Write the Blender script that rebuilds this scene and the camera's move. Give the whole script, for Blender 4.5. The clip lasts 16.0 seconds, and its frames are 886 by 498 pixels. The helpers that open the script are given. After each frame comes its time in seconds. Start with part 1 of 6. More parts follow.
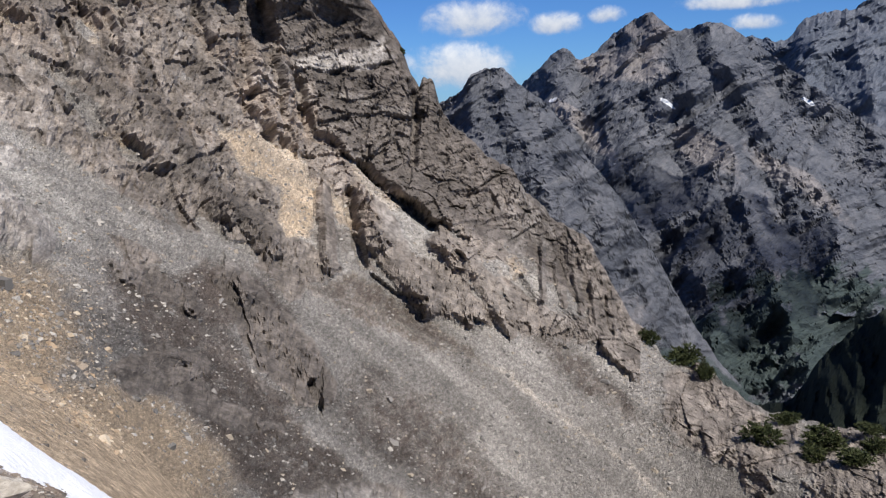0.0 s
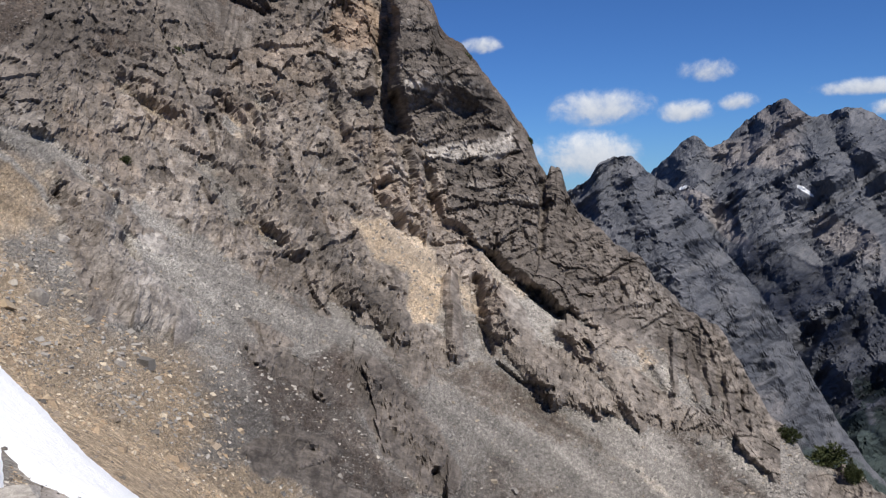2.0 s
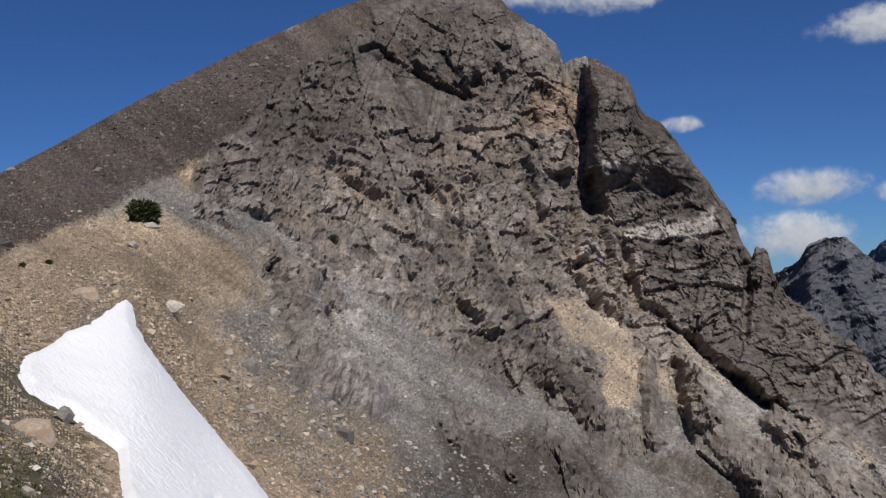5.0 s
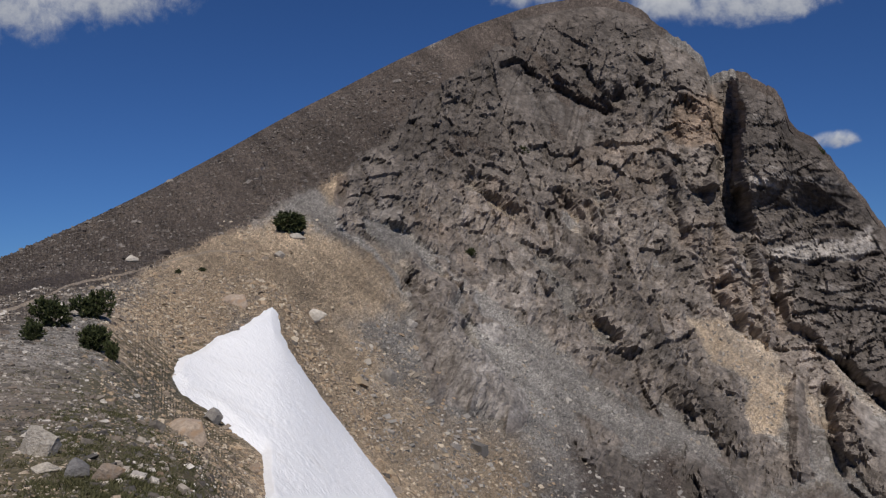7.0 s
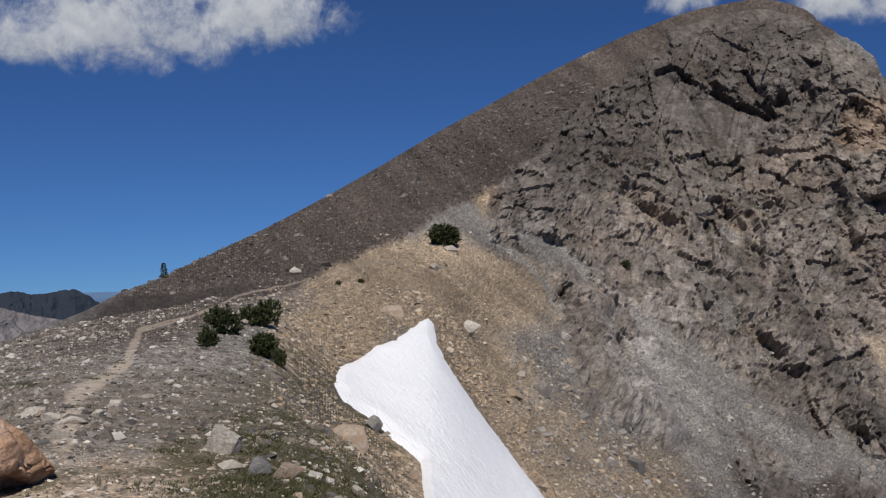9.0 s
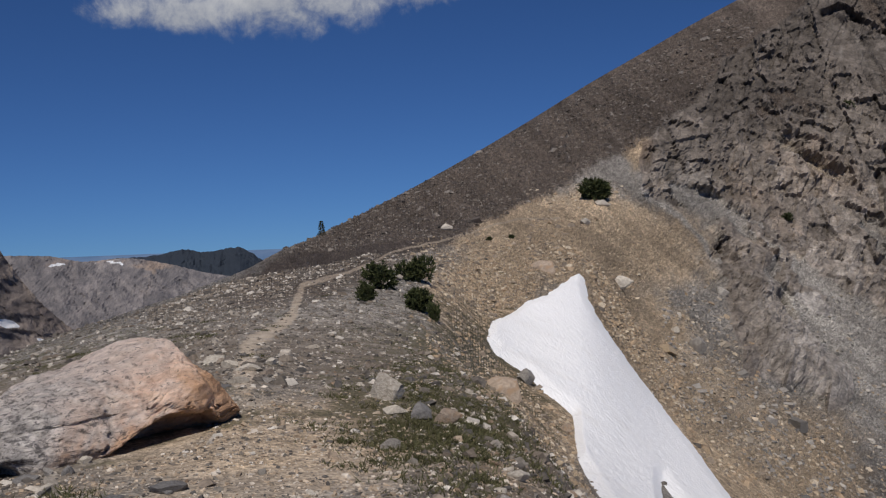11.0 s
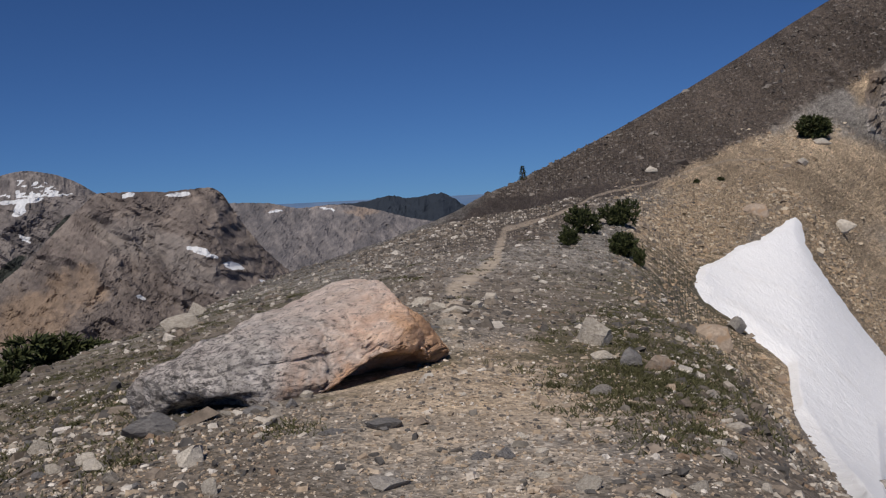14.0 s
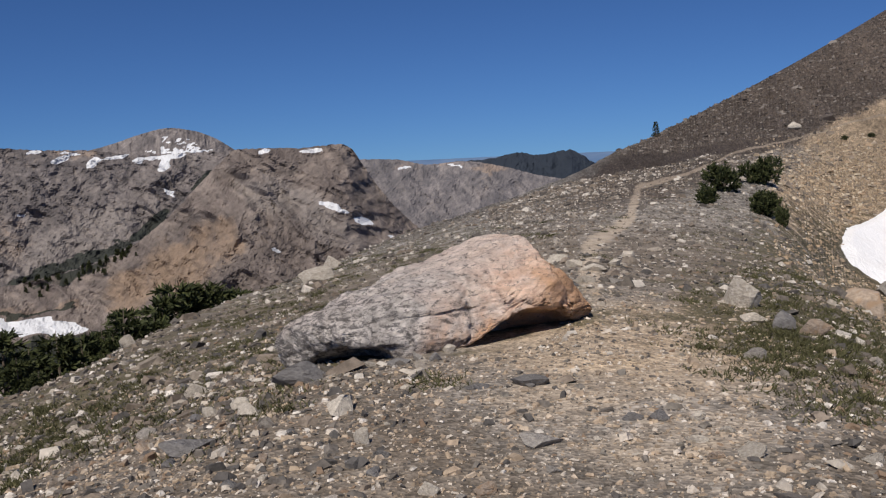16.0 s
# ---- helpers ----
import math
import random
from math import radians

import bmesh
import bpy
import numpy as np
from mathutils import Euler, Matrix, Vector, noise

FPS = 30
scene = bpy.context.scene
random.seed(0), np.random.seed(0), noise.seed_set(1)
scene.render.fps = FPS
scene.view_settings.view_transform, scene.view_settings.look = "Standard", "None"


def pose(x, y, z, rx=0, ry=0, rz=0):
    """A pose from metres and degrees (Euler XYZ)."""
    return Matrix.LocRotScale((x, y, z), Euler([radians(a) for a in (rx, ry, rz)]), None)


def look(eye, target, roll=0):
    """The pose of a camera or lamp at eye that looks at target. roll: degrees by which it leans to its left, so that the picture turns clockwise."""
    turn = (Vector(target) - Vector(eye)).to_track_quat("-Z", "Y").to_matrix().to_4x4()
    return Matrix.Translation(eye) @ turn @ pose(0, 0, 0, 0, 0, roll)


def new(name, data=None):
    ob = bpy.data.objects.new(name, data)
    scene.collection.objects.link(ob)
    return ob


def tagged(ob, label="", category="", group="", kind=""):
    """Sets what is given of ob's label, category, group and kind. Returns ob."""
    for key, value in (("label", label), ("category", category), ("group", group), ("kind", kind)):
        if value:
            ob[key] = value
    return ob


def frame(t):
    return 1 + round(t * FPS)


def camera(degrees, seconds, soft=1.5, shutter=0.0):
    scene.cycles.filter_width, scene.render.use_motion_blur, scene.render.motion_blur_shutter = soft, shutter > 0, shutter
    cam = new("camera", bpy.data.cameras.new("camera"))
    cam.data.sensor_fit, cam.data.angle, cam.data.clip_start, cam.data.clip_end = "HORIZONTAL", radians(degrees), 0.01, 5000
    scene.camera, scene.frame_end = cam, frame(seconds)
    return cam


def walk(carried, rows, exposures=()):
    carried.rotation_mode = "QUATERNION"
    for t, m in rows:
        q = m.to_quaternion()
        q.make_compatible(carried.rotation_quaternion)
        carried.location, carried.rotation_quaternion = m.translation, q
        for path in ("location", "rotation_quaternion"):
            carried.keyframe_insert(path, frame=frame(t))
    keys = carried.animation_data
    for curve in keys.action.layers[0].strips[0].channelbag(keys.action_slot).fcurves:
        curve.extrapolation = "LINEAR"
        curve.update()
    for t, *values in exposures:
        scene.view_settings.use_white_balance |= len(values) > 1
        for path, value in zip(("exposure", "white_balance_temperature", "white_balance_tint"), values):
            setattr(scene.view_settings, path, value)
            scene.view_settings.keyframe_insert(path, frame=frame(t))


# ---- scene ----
cam = camera(51.41, 16.0, soft=1.25)
PATH = [
    (0.0, -0.011, 0.450, 1.600, 77.954, 2.150, 0.903),
    (0.5, -0.025, 0.449, 1.600, 78.930, 2.262, 2.717),
    (1.0, -0.041, 0.448, 1.600, 80.391, 2.403, 4.782),
    (1.5, -0.056, 0.447, 1.600, 81.999, 2.629, 6.689),
    (2.0, -0.071, 0.445, 1.600, 83.739, 2.824, 8.756),
    (2.5, -0.086, 0.443, 1.600, 85.372, 3.006, 10.680),
    (3.0, -0.102, 0.441, 1.600, 87.153, 3.093, 12.788),
    (3.5, -0.116, 0.440, 1.600, 88.592, 3.110, 14.716),
    (4.0, -0.133, 0.438, 1.601, 89.402, 3.098, 16.809),
    (6.5, -0.242, 0.511, 1.610, 88.670, 1.849, 27.089),
    (7.0, -0.281, 0.499, 1.604, 90.474, 1.535, 29.386),
    (7.5, -0.326, 0.490, 1.590, 91.818, 1.508, 31.611),
    (8.0, -0.369, 0.483, 1.585, 92.422, 1.438, 34.049),
    (8.5, -0.393, 0.465, 1.579, 92.150, 1.447, 36.370),
    (9.0, -0.381, 0.389, 1.570, 91.497, 1.487, 38.836),
    (11.5, -0.176, 0.138, 1.575, 88.444, 2.266, 50.347),
    (12.0, -0.218, 0.150, 1.570, 87.888, 2.435, 52.457),
    (12.5, -0.279, 0.166, 1.564, 87.412, 2.473, 54.384),
    (13.0, -0.330, 0.164, 1.558, 86.945, 2.477, 56.449),
    (13.5, -0.341, 0.171, 1.553, 86.542, 2.581, 58.418),
    (14.0, -0.341, 0.181, 1.553, 86.113, 2.762, 60.595),
    (14.5, -0.346, 0.213, 1.549, 85.699, 3.054, 62.634),
    (15.0, -0.370, 0.208, 1.544, 85.164, 3.182, 64.703),
    (15.5, -0.410, 0.175, 1.531, 84.565, 3.056, 66.577),
    (16.0, -0.497, 0.100, 1.533, 83.817, 2.657, 68.514),
]
walk(cam, [(t, pose(x, y, z, a, b, c)) for t, x, y, z, a, b, c in PATH],
     [(0.0, 0.3, 6400, 10), (2.0, 0.2, 6450, 10), (3.0, 0.0, 6500, 10), (4.0, -0.1, 6500, 10), (7.0, -0.46, 6500, 11), (9.0, -0.34, 6500, 10), (12.5, -0.62, 6700, 11), (14.5, -0.45, 6700, 11), (16.0, -0.22, 6800, 11)])

# ---- world, sun ----
SUN_AZ, SUN_EL = 136.0, 51.0
EYE = 1.6


def toward(az, el):
    a, e = radians(az), radians(el)
    return Vector((math.sin(a) * math.cos(e), math.cos(a) * math.cos(e), math.sin(e)))


sun_data = bpy.data.lights.new("sun", "SUN")
sun_data.energy, sun_data.angle, sun_data.color = 4.8, radians(0.6), (1.0, 0.95, 0.88)
sun = new("sun", sun_data)
sun.matrix_world = look(toward(SUN_AZ, SUN_EL) * 100, (0, 0, 0))


class Nodes:
    """Short hand for wiring a node tree."""

    def __init__(self, tree):
        self.tree = tree
        tree.nodes.clear()

    def add(self, kind):
        return self.tree.nodes.new(kind)

    def link(self, a, b):
        if isinstance(a, bpy.types.NodeSocket):
            self.tree.links.new(a, b)
        else:
            b.default_value = a

    def math(self, op, a, b=None, c=None, clamp=False):
        n = self.add("ShaderNodeMath")
        n.operation, n.use_clamp = op, clamp
        for slot, v in zip(n.inputs, (a, b, c)):
            if v is not None:
                self.link(v, slot)
        return n.outputs[0]

    def mix(self, f, a, b, blend="MIX"):
        n = self.add("ShaderNodeMix")
        n.data_type, n.blend_type = "RGBA", blend
        self.link(f, n.inputs[0])
        for slot, v in ((n.inputs[6], a), (n.inputs[7], b)):
            self.link((*v, 1.0) if isinstance(v, tuple) and len(v) == 3 else v, slot)
        return n.outputs[2]

    def noise(self, vec, scale, detail=4.0, rough=0.55, dist=0.0, colour=False):
        n = self.add("ShaderNodeTexNoise")
        if vec is not None:
            self.link(vec, n.inputs["Vector"])
        self.link(scale, n.inputs["Scale"])
        self.link(detail, n.inputs["Detail"])
        self.link(rough, n.inputs["Roughness"])
        self.link(dist, n.inputs["Distortion"])
        return n.outputs[1 if colour else 0]

    def voronoi(self, vec, scale, feature="F1", out="Distance", rand=1.0):
        n = self.add("ShaderNodeTexVoronoi")
        n.feature = feature
        if vec is not None:
            self.link(vec, n.inputs["Vector"])
        self.link(scale, n.inputs["Scale"])
        self.link(rand, n.inputs["Randomness"])
        return n.outputs[out]

    def ramp(self, f, lo, hi, a=0.0, b=1.0):
        n = self.add("ShaderNodeMapRange")
        n.interpolation_type = "SMOOTHSTEP"
        for slot, v in zip(n.inputs, (f, lo, hi, a, b)):
            self.link(v, slot)
        return n.outputs[0]

    def attr(self, name):
        n = self.add("ShaderNodeAttribute")
        n.attribute_name = name
        return n.outputs["Fac"]

    def coords(self, kind="Object"):
        return self.add("ShaderNodeTexCoord").outputs[kind]

    def scaled(self, vec, s):
        n = self.add("ShaderNodeVectorMath")
        n.operation = "MULTIPLY"
        self.link(vec, n.inputs[0])
        n.inputs[1].default_value = s
        return n.outputs[0]

    def bump(self, height, strength, distance, normal=None):
        n = self.add("ShaderNodeBump")
        self.link(strength, n.inputs["Strength"])
        self.link(distance, n.inputs["Distance"])
        self.link(height, n.inputs["Height"])
        if normal is not None:
            self.link(normal, n.inputs["Normal"])
        return n.outputs[0]

    def surface(self, colour, rough=0.9, normal=None, spec=0.2, **more):
        b = self.add("ShaderNodeBsdfPrincipled")
        self.link((*colour, 1.0) if isinstance(colour, tuple) and len(colour) == 3 else colour, b.inputs["Base Color"])
        self.link(rough, b.inputs["Roughness"])
        self.link(spec, b.inputs["Specular IOR Level"])
        if normal is not None:
            self.link(normal, b.inputs["Normal"])
        for key, v in more.items():
            self.link(v, b.inputs[key])
        o = self.add("ShaderNodeOutputMaterial")
        self.link(b.outputs[0], o.inputs[0])
        return b


# clouds: bearing, height, half width, half height (degrees)
CLOUDS = [(1.2, 1.8, 3.4, 1.4), (5.9, 1.4, 1.9, 0.9), (7.1, 3.7, 1.9, 0.9), (9.0, 1.8, 1.2, 0.65), (-0.1, -1.0, 3.9, 1.7), (4.9, 10.6, 3.6, 1.3), (7.0, 11.4, 2.2, 0.9), (16.2, 2.2, 3.4, 0.6), (17.3, 1.0, 1.6, 0.6),
          (-10.2, 14.3, 5.6, 1.8), (-6.2, 6.0, 1.4, 0.6), (-23.6, 15.6, 2.2, 1.2), (-15.0, 14.6, 2.6, 1.5), (-57.5, 14.6, 8.5, 3.4), (-50.0, 15.6, 6.0, 2.6), (-64.0, 13.6, 5.0, 1.8)]

world = bpy.data.worlds.new("world")
scene.world = world
world.use_nodes = True
n = Nodes(world.node_tree)
sky = n.add("ShaderNodeTexSky")
sky.sky_type, sky.sun_disc = "NISHITA", False
sky.sun_elevation, sky.sun_rotation = radians(SUN_EL), radians(SUN_AZ)
sky.altitude, sky.air_density, sky.dust_density, sky.ozone_density = 3000.0, 1.0, 0.9, 2.6
d = n.coords("Generated")
# the pass stands high: the sky reaches a little below the level
dip = n.add("ShaderNodeVectorMath")
dip.operation = "ADD"
n.link(d, dip.inputs[0])
dip.inputs[1].default_value = (0, 0, 0.05)
n.link(dip.outputs[0], sky.inputs[0])
xyz = n.add("ShaderNodeSeparateXYZ")
n.link(d, xyz.inputs[0])
az = n.math("MULTIPLY", n.math("ARCTAN2", xyz.outputs[0], xyz.outputs[1]), 180 / math.pi)
el = n.math("MULTIPLY", n.math("ARCSINE", xyz.outputs[2]), 180 / math.pi)
big = n.math("SUBTRACT", n.noise(d, 20.0, 6.0, 0.6, 0.5), 0.5)
fine = n.math("SUBTRACT", n.noise(d, 75.0, 5.0, 0.65), 0.5)
cover, shade = None, None
for a0, e0, w, h in CLOUDS:
    u = n.math("DIVIDE", n.math("SUBTRACT", az, a0), w)
    v = n.math("DIVIDE", n.math("SUBTRACT", el, e0), h)
    # flat undersides: the lower half is squeezed
    v2 = n.math("MULTIPLY", v, n.math("ADD", 1.0, n.math("MULTIPLY", n.math("LESS_THAN", v, 0.0), 0.35)))
    m = n.math("SUBTRACT", 1.0, n.math("ADD", n.math("MULTIPLY", u, u), n.math("MULTIPLY", v2, v2)))
    m = n.math("MAXIMUM", m, -1.5)
    cover = m if cover is None else n.math("MAXIMUM", cover, m)
    s = n.math("MULTIPLY", n.ramp(m, -0.4, 0.4), n.math("MULTIPLY_ADD", v, 0.5, 0.5, clamp=True))
    shade = s if shade is None else n.math("MAXIMUM", shade, s)
dens = n.math("ADD", cover, n.math("ADD", n.math("MULTIPLY", big, 2.5), n.math("MULTIPLY", fine, 1.1)))
mask = n.math("MULTIPLY", n.ramp(dens, -0.15, 0.95), n.ramp(dens, -0.1, 1.5, 0.55, 1.0))
tone = n.math("ADD", shade, n.math("ADD", n.math("MULTIPLY", fine, 0.5), n.math("MULTIPLY", big, 0.8)), clamp=True)
white = n.mix(tone, (5.6, 6.2, 7.4), (12.0, 12.3, 12.8))
blue = n.mix(1.0, sky.outputs[0], (0.46, 0.79, 1.28), "MULTIPLY")
bg = n.add("ShaderNodeBackground")
n.link(n.mix(mask, blue, white), bg.inputs[0])
bg.inputs[1].default_value = 0.062
n.link(bg.outputs[0], n.add("ShaderNodeOutputWorld").inputs[0])


# ---- noise on arrays ----
def hashed(ix, iy, iz, seed):
    h = (ix.astype(np.int64) * 374761393 + iy.astype(np.int64) * 668265263 + iz.astype(np.int64) * 2147483647 + seed * 1274126177) & 0xFFFFFFFF
    h = ((h ^ (h >> 13)) * 1274126177) & 0xFFFFFFFF
    h = ((h ^ (h >> 16)) * 2246822519) & 0xFFFFFFFF
    return ((h ^ (h >> 15)) & 0xFFFFFF) / float(0x1000000)


def value_noise(p, seed=0):
    """Smooth noise, -1 to 1, at the rows of p."""
    i = np.floor(p).astype(np.int64)
    f = p - i
    f = f * f * f * (f * (f * 6 - 15) + 10)
    out = np.zeros(len(p))
    for dx in (0, 1):
        wx = f[:, 0] if dx else 1 - f[:, 0]
        for dy in (0, 1):
            wy = f[:, 1] if dy else 1 - f[:, 1]
            for dz in (0, 1):
                wz = f[:, 2] if dz else 1 - f[:, 2]
                out += wx * wy * wz * hashed(i[:, 0] + dx, i[:, 1] + dy, i[:, 2] + dz, seed)
    return out * 2 - 1


TURN = np.array(Euler((0.6, 0.4, 0.9)).to_matrix())


def fbm(p, octaves, seed=0, gain=0.5, ridged=False):
    out, amp, total = np.zeros(len(p)), 1.0, 0.0
    for k in range(octaves):
        v = value_noise(p, seed + 17 * k)
        out += amp * (1 - 2 * np.abs(v) if ridged else v)
        total += amp
        amp *= gain
        p = (p @ TURN.T) * 2.03 + 11.7
    return out / total


def cells(p, seed=0):
    """Broken blocks: for the rows of p, a tilted level for each cell, and the gap to the next cell."""
    i = np.floor(p).astype(np.int64)
    best = np.full(len(p), 9.0)
    second = np.full(len(p), 9.0)
    level = np.zeros(len(p))
    for dx in (-1, 0, 1):
        for dy in (-1, 0, 1):
            for dz in (-1, 0, 1):
                c = i + (dx, dy, dz)
                off = np.stack([hashed(c[:, 0], c[:, 1], c[:, 2], seed + k) for k in range(3)], 1)
                v = c + 0.15 + 0.7 * off - p
                dist = (v * v).sum(1)
                lv = off[:, 0] * 2 - 1 + ((off - 0.5) * v).sum(1) * 2.2
                near = dist < best
                second = np.where(near, best, np.minimum(second, dist))
                level = np.where(near, lv, level)
                best = np.where(near, dist, best)
    return level, np.sqrt(second) - np.sqrt(best)


def joints(p, size, seed, tall=1.8, turn=0.2):
    """Rock split along three sets of joints: a level for each block, tilted, and the distance to its edge in block widths."""
    w = np.stack([fbm(p / (size * 2.2), 2, seed + k) for k in (1, 2, 3)], -1)
    tip = np.array(Euler((0.25, 0.2, turn)).to_matrix())
    u = (p @ tip.T)[:, (0, 2, 1)] / (size * np.array([1.0, 1.0, tall])) + 0.38 * w
    k2 = np.floor(u[:, 2])
    u[:, 0] += hashed(k2, k2 * 0, k2 * 0, seed) * 3.1
    k0 = np.floor(u[:, 0])
    u[:, 1] += hashed(k0, k2, k0 * 0, seed + 1) * 2.3
    c = np.floor(u)
    f = u - c
    h = [hashed(c[:, 0], c[:, 1], c[:, 2], seed + 5 + j) for j in range(4)]
    level = h[0] * 2 - 1 + ((f - 0.5) * (np.stack(h[1:], -1) - 0.5)).sum(1) * 2.6
    edge = np.minimum(f, 1 - f).min(1)
    return level, edge


def smooth(x, lo, hi):
    t = np.clip((x - lo) / (hi - lo), 0, 1)
    return t * t * (3 - 2 * t)


def pchip(x, y, q):
    """Monotone cubic through the knots."""
    x, y = np.asarray(x, float), np.asarray(y, float)
    h, dl = np.diff(x), np.diff(y) / np.diff(x)
    m = np.zeros(len(x))
    same = dl[:-1] * dl[1:] > 0
    w1, w2 = 2 * h[1:] + h[:-1], h[1:] + 2 * h[:-1]
    m[1:-1][same] = ((w1 + w2) / (w1 / np.where(same, dl[:-1], 1) + w2 / np.where(same, dl[1:], 1)))[same]
    m[0], m[-1] = dl[0], dl[-1]
    q = np.clip(q, x[0], x[-1])
    k = np.clip(np.searchsorted(x, q) - 1, 0, len(x) - 2)
    t = (q - x[k]) / h[k]
    return ((1 + 2 * t) * (1 - t) ** 2 * y[k] + t * (1 - t) ** 2 * h[k] * m[k]
            + t * t * (3 - 2 * t) * y[k + 1] + t * t * (t - 1) * h[k] * m[k + 1])


def blob(A, E, a0, e0, w, h, turn=0.0, soft=0.5):
    """1 inside a leaning ellipse on the bearing and height field, 0 outside."""
    c, s = math.cos(radians(turn)), math.sin(radians(turn))
    u, v = (A - a0) * c + (E - e0) * s, -(A - a0) * s + (E - e0) * c
    return 1 - smooth(np.sqrt((u / w) ** 2 + (v / h) ** 2), 1 - soft, 1 + soft)


def grid_mesh(name, P, attributes, material, wrap=False, facets=None):
    """A sheet from an array rows x columns x 3."""
    rows, cols = P.shape[:2]
    me = bpy.data.meshes.new(name)
    idx = np.arange(rows * cols).reshape(rows, cols)
    if wrap:
        idx = np.concatenate([idx, idx[:, :1]], 1)
    quads = np.stack([idx[:-1, :-1], idx[:-1, 1:], idx[1:, 1:], idx[1:, :-1]], -1).reshape(-1, 4)
    me.vertices.add(rows * cols)
    me.vertices.foreach_set("co", np.ascontiguousarray(P.reshape(-1), np.float32))
    me.loops.add(len(quads) * 4)
    me.loops.foreach_set("vertex_index", quads.reshape(-1).astype(np.int32))
    me.polygons.add(len(quads))
    me.polygons.foreach_set("loop_start", np.arange(0, len(quads) * 4, 4, dtype=np.int32))
    me.polygons.foreach_set("loop_total", np.full(len(quads), 4, np.int32))
    me.update(calc_edges=True)
    me.shade_smooth()
    if facets is not None:
        me.polygons.foreach_set("use_smooth", ~facets[quads[:, 0]])
    for key, v in attributes.items():
        vec = v.ndim == 3
        a = me.attributes.new(key, "FLOAT_VECTOR" if vec else "FLOAT", "POINT")
        a.data.foreach_set("vector" if vec else "value", np.ascontiguousarray(v.reshape(-1), np.float32))
    me.materials.append(material)
    return new(name, me)


def normals(P):
    du, dv = np.gradient(P, axis=1), np.gradient(P, axis=0)
    N = np.cross(du, dv)
    return N / np.maximum(np.linalg.norm(N, axis=2, keepdims=True), 1e-9)


def spokes(A, lines, counts):
    """Levels across the bearings A through break lines of (bearing, distance, height angle): arrays of distance and angle."""
    R, E = [], []
    for line in lines:
        a, r, e = zip(*line)
        R.append(np.log(pchip(a, r, A)))
        E.append(pchip(a, e, A))
    R, E = np.array(R), np.array(E)
    s = np.concatenate([np.linspace(k, k + 1, c, endpoint=False) for k, c in enumerate(counts)] + [[len(counts)]])
    k = np.clip(s.astype(int), 0, len(lines) - 2)
    t = (s - k)[:, None]

    def along(V):
        g = np.gradient(V, axis=0)
        a, b, ga, gb = V[k], V[k + 1], g[k], g[k + 1]
        d = b - a
        # keep the slope from overshooting
        lim = 3 * np.abs(d)
        ga, gb = np.clip(ga, -lim, lim), np.clip(gb, -lim, lim)
        return (1 + 2 * t) * (1 - t) ** 2 * a + t * (1 - t) ** 2 * ga + t * t * (3 - 2 * t) * b + t * t * (t - 1) * gb
    return np.exp(along(R)), along(E), s


def place(A, R, E):
    a, e = np.radians(A)[None, :], np.radians(E)
    return np.stack([R * np.sin(a), R * np.cos(a), EYE + R * np.tan(e)], -1)


# ---- materials ----
def material(name):
    m = bpy.data.materials.new(name)
    m.use_nodes = True
    return m, Nodes(m.node_tree)


